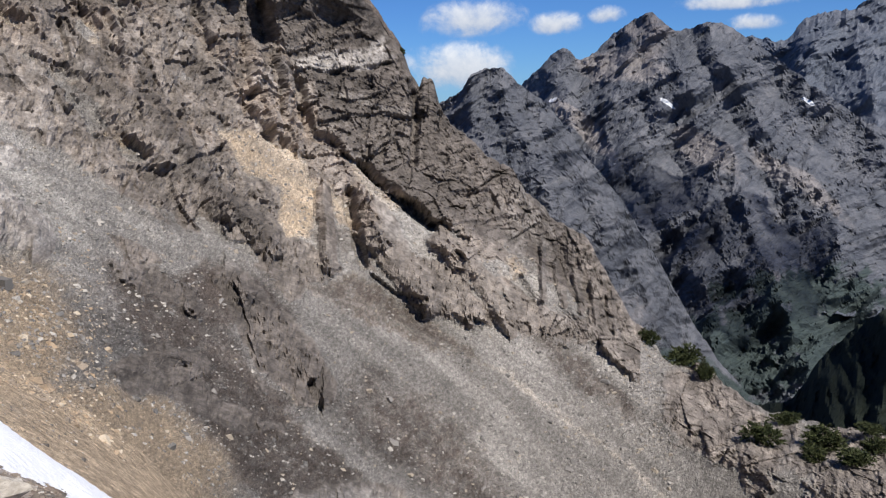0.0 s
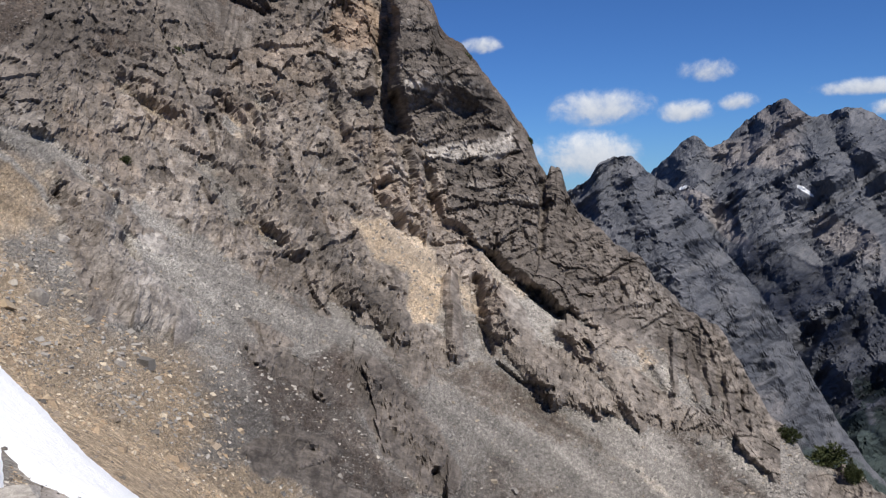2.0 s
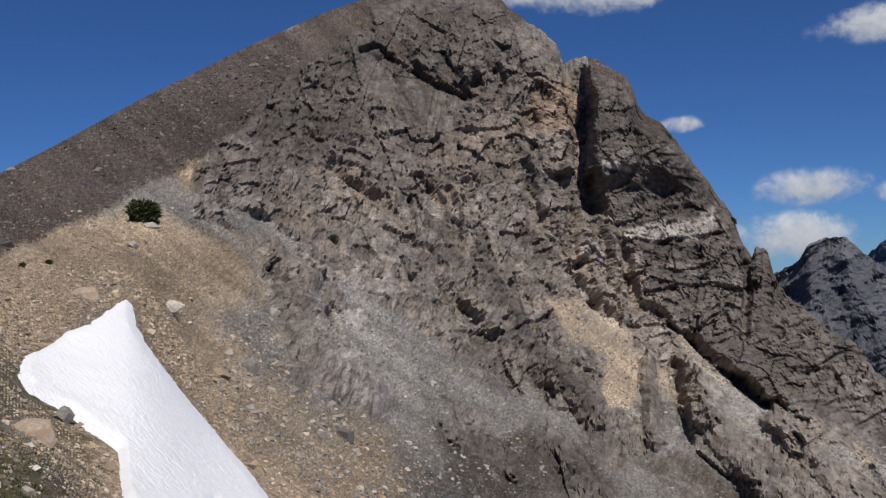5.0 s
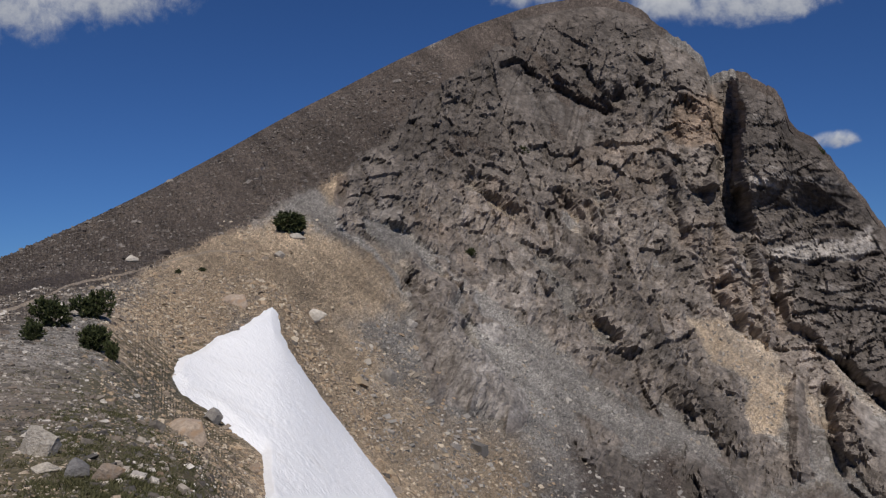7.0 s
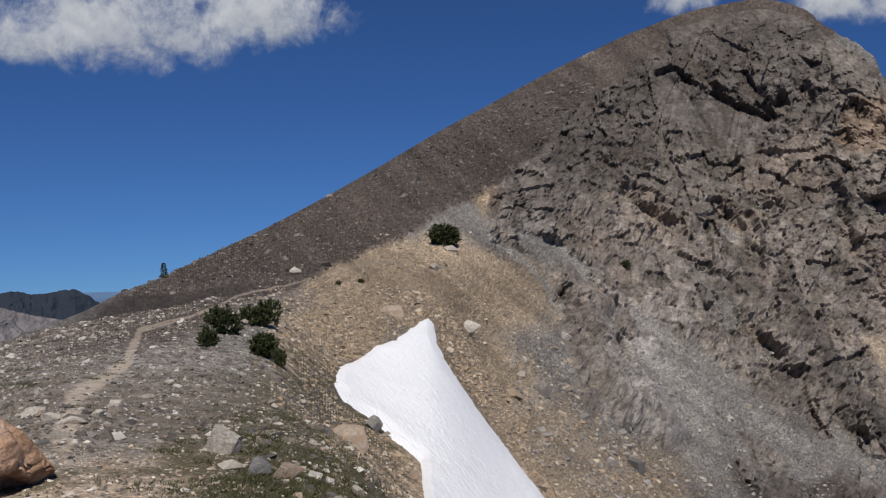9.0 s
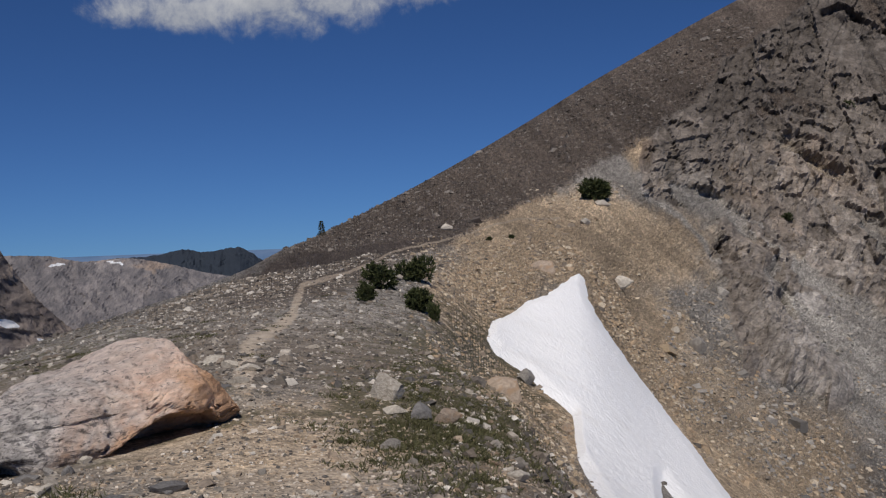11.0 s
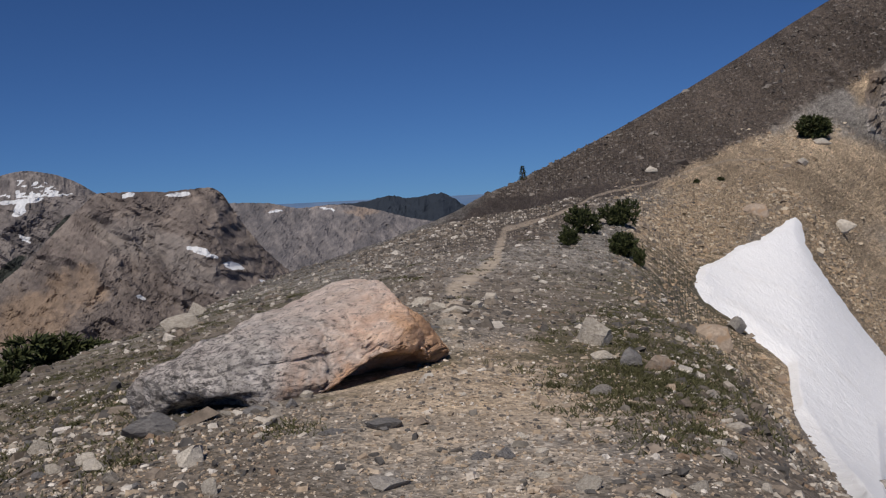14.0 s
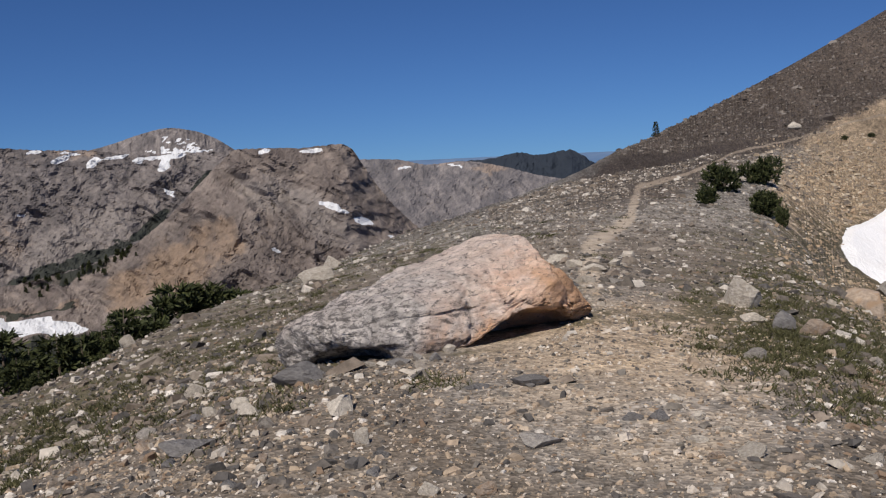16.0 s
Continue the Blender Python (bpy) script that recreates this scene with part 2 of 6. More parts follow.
def ground_material():
    """Scree, soil and rock: the kinds are spread by the sheet's own fields, the grain by noise in metres."""
    m, n = material("ground")
    space = n.coords()
    lie = n.add("ShaderNodeAttribute")
    lie.attribute_name = "lie"
    far = n.attr("far")
    blend = n.add("ShaderNodeMix")
    blend.data_type = "VECTOR"
    n.link(n.math("GREATER_THAN", n.math("ADD", far, n.math("MULTIPLY", n.noise(space, 0.5, 3.0), 0.15)), 0.82), blend.inputs[0])
    n.link(space, blend.inputs[4])
    n.link(lie.outputs["Vector"], blend.inputs[5])
    p = blend.outputs[1]
    wob = n.noise(p, 0.05, 5.0, 0.6)
    mid = n.noise(p, 0.45, 5.0, 0.65)
    grit = n.noise(p, 3.5, 4.0, 0.7)
    scree = n.mix(n.ramp(n.math("ADD", n.attr("ochre"), n.math("MULTIPLY", n.math("SUBTRACT", mid, 0.5), 0.9)), 0.2, 1.0), (0.268, 0.246, 0.22), (0.485, 0.372, 0.255))
    scree = n.mix(n.ramp(n.math("ADD", n.attr("dark"), n.math("MULTIPLY", n.math("SUBTRACT", mid, 0.5), 0.8)), 0.3, 0.8), scree, (0.112, 0.09, 0.075))
    scree = n.mix(n.ramp(n.math("ADD", n.attr("pale"), n.math("MULTIPLY", n.math("SUBTRACT", mid, 0.5), 0.9)), 0.3, 1.1), scree, (0.40, 0.37, 0.33))
    # stones of several sizes, each with a tone of its own
    for scale, amount in ((2.0, 0.14), (7.0, 0.28), (24.0, 0.3)):
        sep = n.add("ShaderNodeSeparateColor")
        n.link(n.voronoi(p, scale, out="Color"), sep.inputs[0])
        k = n.ramp(sep.outputs[0], 0.0, 1.0, 1 - amount, 1 + amount)
        scree = n.mix(1.0, scree, n.math_rgb(k), "MULTIPLY")
    scree = n.mix(1.0, scree, n.math_rgb(n.ramp(n.attr("lane"), -0.7, 0.7, 0.72, 1.25)), "MULTIPLY")
    scree = n.mix(1.0, scree, n.math_rgb(n.ramp(n.noise(p, 1.4, 8.0, 0.7), 0.3, 0.7, 0.68, 1.28)), "MULTIPLY")
    grass = n.mix(grit, (0.062, 0.056, 0.03), (0.135, 0.117, 0.07))
    g = n.math("ADD", n.attr("grass"), n.math("MULTIPLY", n.math("SUBTRACT", n.noise(p, 1.1, 6.0, 0.7), 0.5), 2.2))
    scree = n.mix(n.ramp(n.math("ADD", n.attr("path"), n.math("MULTIPLY", n.math("SUBTRACT", n.noise(p, 1.6, 6.0, 0.7), 0.5), 2.2)), 0.35, 0.95, 0.0, 0.8), scree, n.mix(grit, (0.35, 0.28, 0.213), (0.55, 0.46, 0.36)))
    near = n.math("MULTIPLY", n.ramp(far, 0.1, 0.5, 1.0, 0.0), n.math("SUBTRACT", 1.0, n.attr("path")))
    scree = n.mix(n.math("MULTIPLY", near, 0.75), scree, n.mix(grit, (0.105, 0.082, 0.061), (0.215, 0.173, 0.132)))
    scree = n.mix(n.ramp(g, 0.55, 0.95, 0.0, 0.85), scree, grass)
    # pebbles underfoot
    for scale, amount in ((16.0, 0.15), (38.0, 0.36)):
        sep = n.add("ShaderNodeSeparateColor")
        n.link(n.voronoi(space, scale, out="Color"), sep.inputs[0])
        k = n.math("MULTIPLY_ADD", n.math("SUBTRACT", sep.outputs[0], 0.5), n.math("MULTIPLY", n.ramp(far, 0.0, 0.3, 1.0, 0.0), 2 * amount), 1.0)
        scree = n.mix(1.0, scree, n.math_rgb(k), "MULTIPLY")
    # bare rock
    streak = n.noise(n.scaled(p, (0.3, 0.12, 0.2)), 1.0, 8.0, 0.7, 0.6)
    rock = n.mix(n.ramp(streak, 0.3, 0.72), (0.158, 0.134, 0.114), (0.32, 0.276, 0.236))
    rock = n.mix(n.ramp(n.math("ADD", n.attr("ochre"), n.math("SUBTRACT", streak, 0.5)), 0.3, 1.1, 0.0, 0.8), rock, (0.285, 0.21, 0.152))
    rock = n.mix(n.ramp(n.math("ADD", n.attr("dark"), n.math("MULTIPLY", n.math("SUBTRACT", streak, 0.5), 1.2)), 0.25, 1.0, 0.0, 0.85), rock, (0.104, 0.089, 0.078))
    rock = n.mix(n.ramp(n.math("ADD", n.attr("pale"), n.math("MULTIPLY", n.math("SUBTRACT", streak, 0.5), 1.2)), 0.3, 1.1), rock, (0.40, 0.365, 0.33))
    rock = n.mix(1.0, rock, n.math_rgb(n.ramp(n.noise(p, 0.5, 7.0, 0.65), 0.35, 0.65, 0.72, 1.18)), "MULTIPLY")
    tilt = n.add("ShaderNodeVectorRotate")
    tilt.rotation_type = "Z_AXIS"
    tilt.inputs["Angle"].default_value = 0.45
    n.link(p, tilt.inputs["Vector"])
    chunk = n.add("ShaderNodeSeparateColor")
    n.link(n.voronoi(n.scaled(tilt.outputs[0], (0.75, 1.5, 1.0)), 1.0, out="Color"), chunk.inputs[0])
    rock = n.mix(1.0, rock, n.math_rgb(n.ramp(chunk.outputs[0], 0.0, 1.0, 0.88, 1.12)), "MULTIPLY")
    vein = n.noise(n.scaled(tilt.outputs[0], (0.5, 1.6, 1.0)), 1.0, 7.0, 0.72, 1.4)
    rock = n.mix(1.0, rock, n.math_rgb(n.ramp(vein, 0.3, 0.7, 0.7, 1.28)), "MULTIPLY")
    rock = n.mix(1.0, rock, n.math_rgb(n.ramp(n.attr("tone"), -1.3, 1.3, 0.78, 1.22)), "MULTIPLY")
    k = n.ramp(n.math("ADD", n.attr("rock"), n.math("MULTIPLY", n.math("SUBTRACT", mid, 0.5), 0.8)), 0.35, 0.65)
    colour = n.mix(k, scree, rock)
    colour = n.mix(1.0, colour, n.math_rgb(n.ramp(wob, 0.3, 0.7, 0.82, 1.16)), "MULTIPLY")
    # joints and grain
    crack = n.ramp(n.voronoi(n.scaled(p, (0.5, 0.3, 0.3)), 1.0, "DISTANCE_TO_EDGE"), 0.0, 0.09)
    h_far = n.math("ADD", n.math("MULTIPLY", n.noise(p, 0.7, 8.0, 0.72), 1.3), n.math("ADD", n.math("MULTIPLY", crack, 0.25), n.math("ADD", n.math("MULTIPLY", vein, 0.9), n.math("MULTIPLY", chunk.outputs[0], 0.35))))
    stone = n.math("ADD", n.math("MULTIPLY", n.voronoi(p, 2.6), 0.8), n.math("MULTIPLY", n.voronoi(p, 9.0), 0.4))
    b1 = n.bump(h_far, n.ramp(far, 0.0, 1.0, 0.1, 0.6), 0.8)
    b2 = n.bump(stone, n.math("MULTIPLY_ADD", k, -0.55, 0.75), n.math("MULTIPLY_ADD", far, 0.35, 0.01), b1)
    b3 = n.bump(n.voronoi(space, 38.0), n.ramp(far, 0.0, 0.35, 0.8, 0.0), 0.014, b2)
    n.surface(colour, 0.92, b3, 0.15)
    return m


def rgb_of(self, v):
    c = self.add("ShaderNodeCombineColor")
    for slot in c.inputs[:3]:
        self.link(v, slot)
    return c.outputs[0]


Nodes.math_rgb = rgb_of


def range_material(name, low, high, warm, green, forest, slant=0.8, gully=(0.062, 0.06, 0.06)):
    """Distant mountains: grey rock and talus, lower ground wooded, the air's blue haze mixed into the base colour."""
    m, n = material(name)
    lie = n.add("ShaderNodeAttribute")
    lie.attribute_name = "lie"
    p = lie.outputs["Vector"]
    a = n.noise(p, 0.006, 8.0, 0.62)
    b = n.noise(p, 0.022, 10.0, 0.75, 0.6)
    colour = n.mix(n.ramp(b, 0.38, 0.64), low, high)
    turn = n.add("ShaderNodeVectorRotate")
    turn.rotation_type = "Z_AXIS"
    turn.inputs["Angle"].default_value = slant
    n.link(p, turn.inputs["Vector"])
    band = n.noise(n.scaled(turn.outputs[0], (0.0045, 0.018, 0.01)), 1.0, 8.0, 0.68, 0.5)
    colour = n.mix(n.ramp(band, 0.36, 0.6, 0.45, 1.0), gully, colour)
    colour = n.mix(n.ramp(n.math("ADD", n.attr("warm"), n.math("ADD", n.math("MULTIPLY", n.math("SUBTRACT", a, 0.5), 1.4), n.math("MULTIPLY", n.math("SUBTRACT", b, 0.5), 2.6))), 0.4, 1.2, 0.0, 0.7), colour, warm)
    talus = n.mix(n.noise(p, 0.05, 5.0), (0.235, 0.205, 0.185), (0.32, 0.28, 0.25))
    colour = n.mix(n.ramp(n.math("ADD", n.attr("talus"), n.math("MULTIPLY", n.math("SUBTRACT", b, 0.5), 1.6)), 0.4, 1.0, 0.0, 0.8), colour, talus)
    colour = n.mix(1.0, colour, n.math_rgb(n.ramp(n.noise(n.scaled(turn.outputs[0], (0.06, 0.12, 0.1)), 1.0, 9.0, 0.75, 0.4), 0.32, 0.68, 0.76, 1.24)), "MULTIPLY")
    wood = n.mix(n.noise(p, 0.12, 4.0), forest, green)
    w = n.math("ADD", n.attr("woods"), n.math("MULTIPLY", n.math("SUBTRACT", n.noise(p, 0.02, 7.0, 0.7), 0.5), 1.9))
    colour = n.mix(n.ramp(w, 0.42, 0.62, 0.0, 0.9), colour, wood)
    snow = n.math("ADD", n.attr("snow"), n.math("MULTIPLY", n.math("SUBTRACT", n.noise(n.scaled(p, (0.6, 1.5, 1.0)), 0.03, 8.0, 0.72), 0.5), 1.9))
    colour = n.mix(n.ramp(snow, 0.62, 0.7), colour, (0.82, 0.83, 0.85))
    # distance haze, painted: the base colour is mixed towards blue
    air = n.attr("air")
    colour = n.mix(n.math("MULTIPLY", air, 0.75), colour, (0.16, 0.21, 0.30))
    h = n.math("ADD", n.noise(p, 0.05, 9.0, 0.72), n.math("MULTIPLY", n.voronoi(p, 0.04), 0.35))
    n.surface(colour, 0.95, n.bump(h, 0.7, 14.0), 0.05)
    return m


def snow_material():
    m, n = material("snow")
    p = n.coords()
    fall = n.add("ShaderNodeVectorRotate")
    fall.rotation_type = "Z_AXIS"
    fall.inputs["Angle"].default_value = 0.6
    n.link(p, fall.inputs["Vector"])
    cup = n.noise(n.scaled(fall.outputs[0], (1.0, 3.2, 1.5)), 1.3, 4.0, 0.6, 0.8)
    fine = n.noise(p, 6.0, 5.0, 0.6)
    dirt = n.ramp(n.noise(n.scaled(p, (0.5, 1.2, 0.8)), 0.6, 6.0, 0.7), 0.5, 0.78, 0.0, 0.35)
    colour = n.mix(dirt, (0.98, 0.98, 0.985), (0.78, 0.75, 0.71))
    h = n.math("ADD", cup, n.math("MULTIPLY", fine, 0.35))
    n.surface(colour, 0.55, n.bump(h, 0.6, 0.15), 0.3)
    return m


GROUND = ground_material()
SNOW = snow_material()

# ---- the pass, the peak and its bowl: break lines of bearing, distance, height angle from the eye ----
NEAR = [(-100, 4, -22), (-90, 4, -22), (-80, 4.2, -21), (-72, 4.3, -20.5), (-60, 4.6, -19.3), (-50, 4.6, -19), (-45, 4.6, -19.5), (-40, 4.5, -21),
        (-35, 4.5, -23.5), (-30, 4.3, -27), (-25, 4, -31), (-20, 4, -33), (-10, 4, -34), (0, 4, -38), (32, 4, -44), (90, 4, -36), (180, 4, -22), (260, 4, -22)]
RIM = [(-100, 6, -19.5), (-90, 6.5, -16.6), (-80, 7, -14), (-72, 7.6, -12.4), (-65, 8.2, -11.4), (-60, 9, -10.3), (-50, 10.5, -10.2), (-45, 11, -11.4),
       (-40, 11, -16.6), (-36, 11, -19.6), (-34, 11, -20.6), (-32, 11, -21.2), (-28, 11, -22.6), (-24, 11, -24.7), (-19, 11, -28.2), (-13, 9, -28), (-9.5, 9, -26.6), (-6.5, 9, -26.7), (-3, 9, -29), (0, 10, -34), (32, 11, -44), (90, 10, -36), (180, 8, -12), (260, 7, -15)]
CUT = [(-100, 8, -18.3), (-90, 9, -14.5), (-80, 11, -11), (-72, 14, -8.8), (-65, 15, -7.6), (-60, 18, -6.3), (-50, 22, -6.9), (-45, 27, -9.6), (-40, 24, -14.4),
       (-35, 22, -17.8), (-30, 21, -20.3), (-25, 22, -23.8), (-20, 25, -27.5), (-15, 30, -33), (-10, 42, -38), (0, 70, -44), (32, 75, -46), (90, 40, -34), (180, 15, -10), (260, 10, -15)]
LOW = [(-100, 9.5, -17.4), (-90, 11, -13), (-80, 15, -9.7), (-72, 22, -6.9), (-65, 28, -5.1), (-60, 32, -4.0), (-55, 35, -3.2), (-50, 40, -2.8), (-45, 46, -5.4),
       (-40, 45, -7.0), (-35, 50, -11), (-30, 55, -14), (-25, 60, -17), (-20, 72, -20.5), (-15, 88, -23.5), (-10, 106, -25.5), (0, 140, -27), (12, 145, -28), (32, 120, -28), (90, 90, -34), (180, 25, -9), (260, 12, -15)]
MID = [(-100, 11, -16.4), (-90, 13, -12), (-80, 19, -8.9), (-72, 32, -6.0), (-65, 44, -3.9), (-60, 50, -2.7), (-55, 55, -1.8), (-50, 58, -0.9), (-45, 66, -1.0),
       (-40, 72, -1.6), (-35, 95, -5.3), (-30, 110, -7), (-25, 122, -9), (-20, 142, -10.5), (-15, 170, -10), (-10, 192, -11), (0, 212, -13), (6, 203, -17), (11, 185, -21), (16, 165, -23.8), (32, 138, -26), (90, 160, -33), (180, 40, -9), (260, 14, -15)]
HIGH = [(-100, 12, -15.6), (-90, 15, -11.4), (-80, 24, -8.3), (-72, 42, -5.5), (-65, 60, -3.6), (-60, 75, -1.9), (-55, 90, -0.6), (-50, 110, 0.9), (-45, 125, 1.9),
        (-40, 118, 1.9), (-35, 150, 3.4), (-30, 190, 3.4), (-25, 212, 2.6), (-20, 232, 2.6), (-15, 250, 1.2), (-10, 262, -2), (-5, 262, -5.5), (0, 255, -9), (6, 242, -13.6), (11, 222, -18.4), (16, 200, -21.8), (32, 152, -23.8), (90, 260, -32), (180, 60, -10), (260, 16, -15)]
SKY_R = [(-100, 14), (-90, 17), (-80, 28), (-72, 50), (-65, 76), (-60, 105), (-55, 138), (-50, 180), (-40, 240), (-30, 285), (-20, 310), (-13, 308), (-5, 298), (0, 290), (6, 278), (11, 255), (16, 230), (22, 195), (32, 172), (90, 330), (180, 80), (260, 18)]
SKY_WEST = [(-100, -14.9), (-95.3, -12.9), (-92.3, -12.3), (-89, -11), (-84.7, -9.5), (-81.3, -8.4), (-78.2, -7.6), (-75.3, -6.6), (-71.7, -5.3), (-69.6, -4.7), (-66.4, -3.8), (-62.8, -2.75),
            (-59.4, -1.45), (-55.7, 0.2), (-51, 2.35), (-43.4, 6.1), (-37, 9.35), (-31, 12), (-26.4, 13.6), (-22.7, 14.5), (-19.8, 14.7), (-18, 14.4), (-15.4, 12.4)]
SKY_EAST = [(-13.4, 10.8), (-12.9, 9.6), (-11.5, 9.75), (-10.3, 9.2), (-9.2, 8.3), (-8.5, 6.7), (-6.9, 5.1), (-5.2, 2.8), (-3.5, 0.2), (-2.85, -1.5), (-2.45, -2.0), (-2.1, -1.4), (-1.8, -1.5), (-1.2, -3.2),
            (-0.5, -4.5), (0.5, -5.3), (2.2, -6.9), (3.2, -7.4), (4, -8.7), (6.4, -10.8), (7.8, -11.7), (9, -13.9), (10.2, -16), (11.3, -17.3), (12.7, -18.9), (14.8, -19.2), (17, -20.7), (20, -21.8), (25.5, -22.1),
            (32, -22.4), (90, -31), (180, -12), (260, -14.9)]
SKY = [(a, float(pchip(*zip(*SKY_R), np.array([a]))[0]), e) for a, e in SKY_WEST + SKY_EAST]
BACK = [(a, r + 6 + 0.06 * r, e - 4.0 if e < 0 else e - 1.5) for a, r, e in SKY]
FALL = [(a, r * 1.5 + 60, -24 if -40 < a < 40 else -28) for a, r, e in SKY]
DEEP = [(a, 900.0, -31.0 if -10 < a < 40 else -21.0) for a, r, e in SKY]

bearings = np.concatenate([np.arange(-99, -41, 0.16), np.arange(-41, 14, 0.08), np.arange(14, 31, 0.12), np.arange(31, 260, 5.0)])
R, E, level = spokes(bearings, [[(a, r, e) for a in (-100, 260)] for r, e in ((0.004, -89.85), (0.5, -72.6), (1.6, -45.0))] + [NEAR, RIM, CUT, LOW, MID, HIGH, SKY, BACK, FALL, DEEP],
                     [2, 4, 6, 16, 30, 42, 74, 112, 136, 134, 8, 4, 3])
level = level - 2
# broken skyline on the rocky side
jag = fbm(np.stack([bearings / 0.7, 0 * bearings, 0 * bearings], -1), 5, 301, 0.6) * smooth(bearings, -20, -15) * (1 - smooth(bearings, 22, 30))
E = E + smooth(level, 6.2, 7.0)[:, None] * (level < 7.5)[:, None] * 0.42 * jag[None, :]
P = place(bearings, R, E)
# level ground underfoot
ring = int(np.argmin(np.abs(level - 1)))
P[:ring, :, 2] = P[ring, :, 2][None, :] * (R[:ring] / R[ring][None, :]) ** 1.5
A = np.broadcast_to(bearings[None, :], R.shape)
front = np.broadcast_to((level <= 7.0)[:, None], R.shape)

# the dark buttress stands out from the face: its edge runs down the chimney, past the columns and then along the overhang
edge_a, edge_e = zip(*[(-12.2, 14), (-11.3, 9.8), (-11.4, 4.5), (-11.2, 1.5), (-10.3, 0.4), (-9.6, -1.8), (-9.2, -4.2), (-7.6, -5.6), (-5.6, -7.2), (-3.8, -9.0), (-1.8, -10.7), (0.5, -11.8), (3.4, -12.8), (6, -14.5), (12, -22)])

# what the peak is made of: rings and lines of bearing and height angle
FACE = [(-23.4, 15.5), (-26.4, 12.3), (-31.2, 9.1), (-32.9, 6.8), (-35.7, 4.9), (-35.7, 2.3), (-33.6, 0.2), (-31.8, -2.3), (-31.6, -4.3), (-30.7, -7.1), (-29.9, -8.9), (-25.9, -9.6), (-23.5, -9.4), (-19.1, -11.4), (-15.0, -12.4), (-11.0, -15.1), (-9.5, -13.5), (-6.6, -12.8), (-4.5, -14.9), (0.1, -17.1), (6.3, -17.7), (9.9, -17.5), (11.7, -18.1), (14.6, -20.2), (15.4, -22.8), (17.1, -27.2), (26.8, -25.8), (26.4, -19.8), (12.3, -16.3), (7.8, -7.3), (1.4, 0.4), (-5.1, 8.0), (-10.4, 11.7), (-17.2, 16.0)]  # bare rock of the peak
FAN = [(-15.2, -3.8), (-13.0, -4.5), (-10.3, -5.8), (-9.6, -7.7), (-9.2, -9.2), (-9.8, -11.0), (-11.4, -10.9), (-12.0, -7.9), (-13.8, -6.5)]  # ochre fan under the columns
APRON = [(-28.5, -5.0), (-23.2, -6.6), (-20.2, -7.7), (-17.1, -10.1), (-13.9, -11.6), (-10.7, -15.2), (-12.4, -14.5), (-17.2, -11.0), (-22.5, -9.1), (-27.2, -7.7)]  # pale rubble below the face
LEDGE_SCREE = [(-7.6, -5.8), (-5.9, -6.9), (-4.2, -9.1), (-1.8, -10.9), (-3.5, -12.3), (-4.7, -11.2), (-6.3, -7.9)]  # pale rubble under the overhang
GULLY = [(-27.5, -1.9), (-23.3, -4.9), (-18.6, -9.4), (-20.7, -8.6), (-25.3, -4.8), (-27.9, -3.2)]  # pale rubble gully
RIB_DARK = [(-15.7, -12.5), (-13.7, -13.3), (-9.8, -17.5), (-8.5, -20.7), (-11.1, -21.1), (-14.0, -17.4)]  # dark rib parting the scree
STEP = [(-22.3, -17.2), (-19.5, -16.8), (-16.8, -17.5), (-16.5, -19.5), (-12.0, -22.4), (-14.9, -22.6), (-18.2, -20.3), (-22.1, -19.1)]  # dark step in the lower bowl
SLAB = [(-1.8, -10.8), (3.9, -10.2), (6.4, -12.5), (9.2, -15.7), (6.3, -16.4), (2.0, -14.2)]  # grey slab below the overhang
BAND = [(-10.3, 0.4), (-7.2, 0.6), (-4.1, 0.9), (-3.8, -0.5), (-7.6, -1.0), (-10.1, -0.5)]  # pale band across the buttress
SPOT = [(-11.0, 4.4), (-9.3, 3.7), (-9.1, 3.2), (-10.9, 3.6)]
RUST = [(-14.8, 8.9), (-12.8, 9.5), (-12.1, 8.7), (-12.2, 5.6), (-14.2, 6.0), (-15.6, 7.2)]
PLATE = [(-28.0, -4.2), (-26.3, -4.2), (-23.7, -6.3), (-24.8, -7.2), (-27.4, -5.4)]  # smooth whitish plate
PANEL = [(-25.4, 11.3), (-22.4, 10.2), (-19.0, 8.2), (-19.9, 5.7), (-22.6, 7.3), (-25.2, 9.3)]  # smooth grey panel
BLUE = [(-33.3, -5.5), (-31.0, -5.4), (-31.3, -7.1), (-32.6, -9.1), (-34.0, -8.4)]
OUTCROP = [(-31.7, -2.3), (-29.6, -2.8), (-28.0, -4.6), (-26.2, -7.5), (-25.9, -9.6), (-29.6, -8.9), (-30.6, -6.4), (-31.6, -4.3)]
SCREE_DARK = [(-23.0, -10.4), (-15.7, -12.5), (-14.3, -16.7), (-10.1, -22.6), (-5.2, -27.6), (-14.2, -26.8), (-18.2, -21.0), (-21.9, -14.5)]  # dark grey scree
BROWN = [(-10.2, -13.6), (-6.6, -13.2), (-2.4, -16.2), (1.2, -19.1), (-2.5, -18.3), (-8.2, -15.9)]  # brown scree
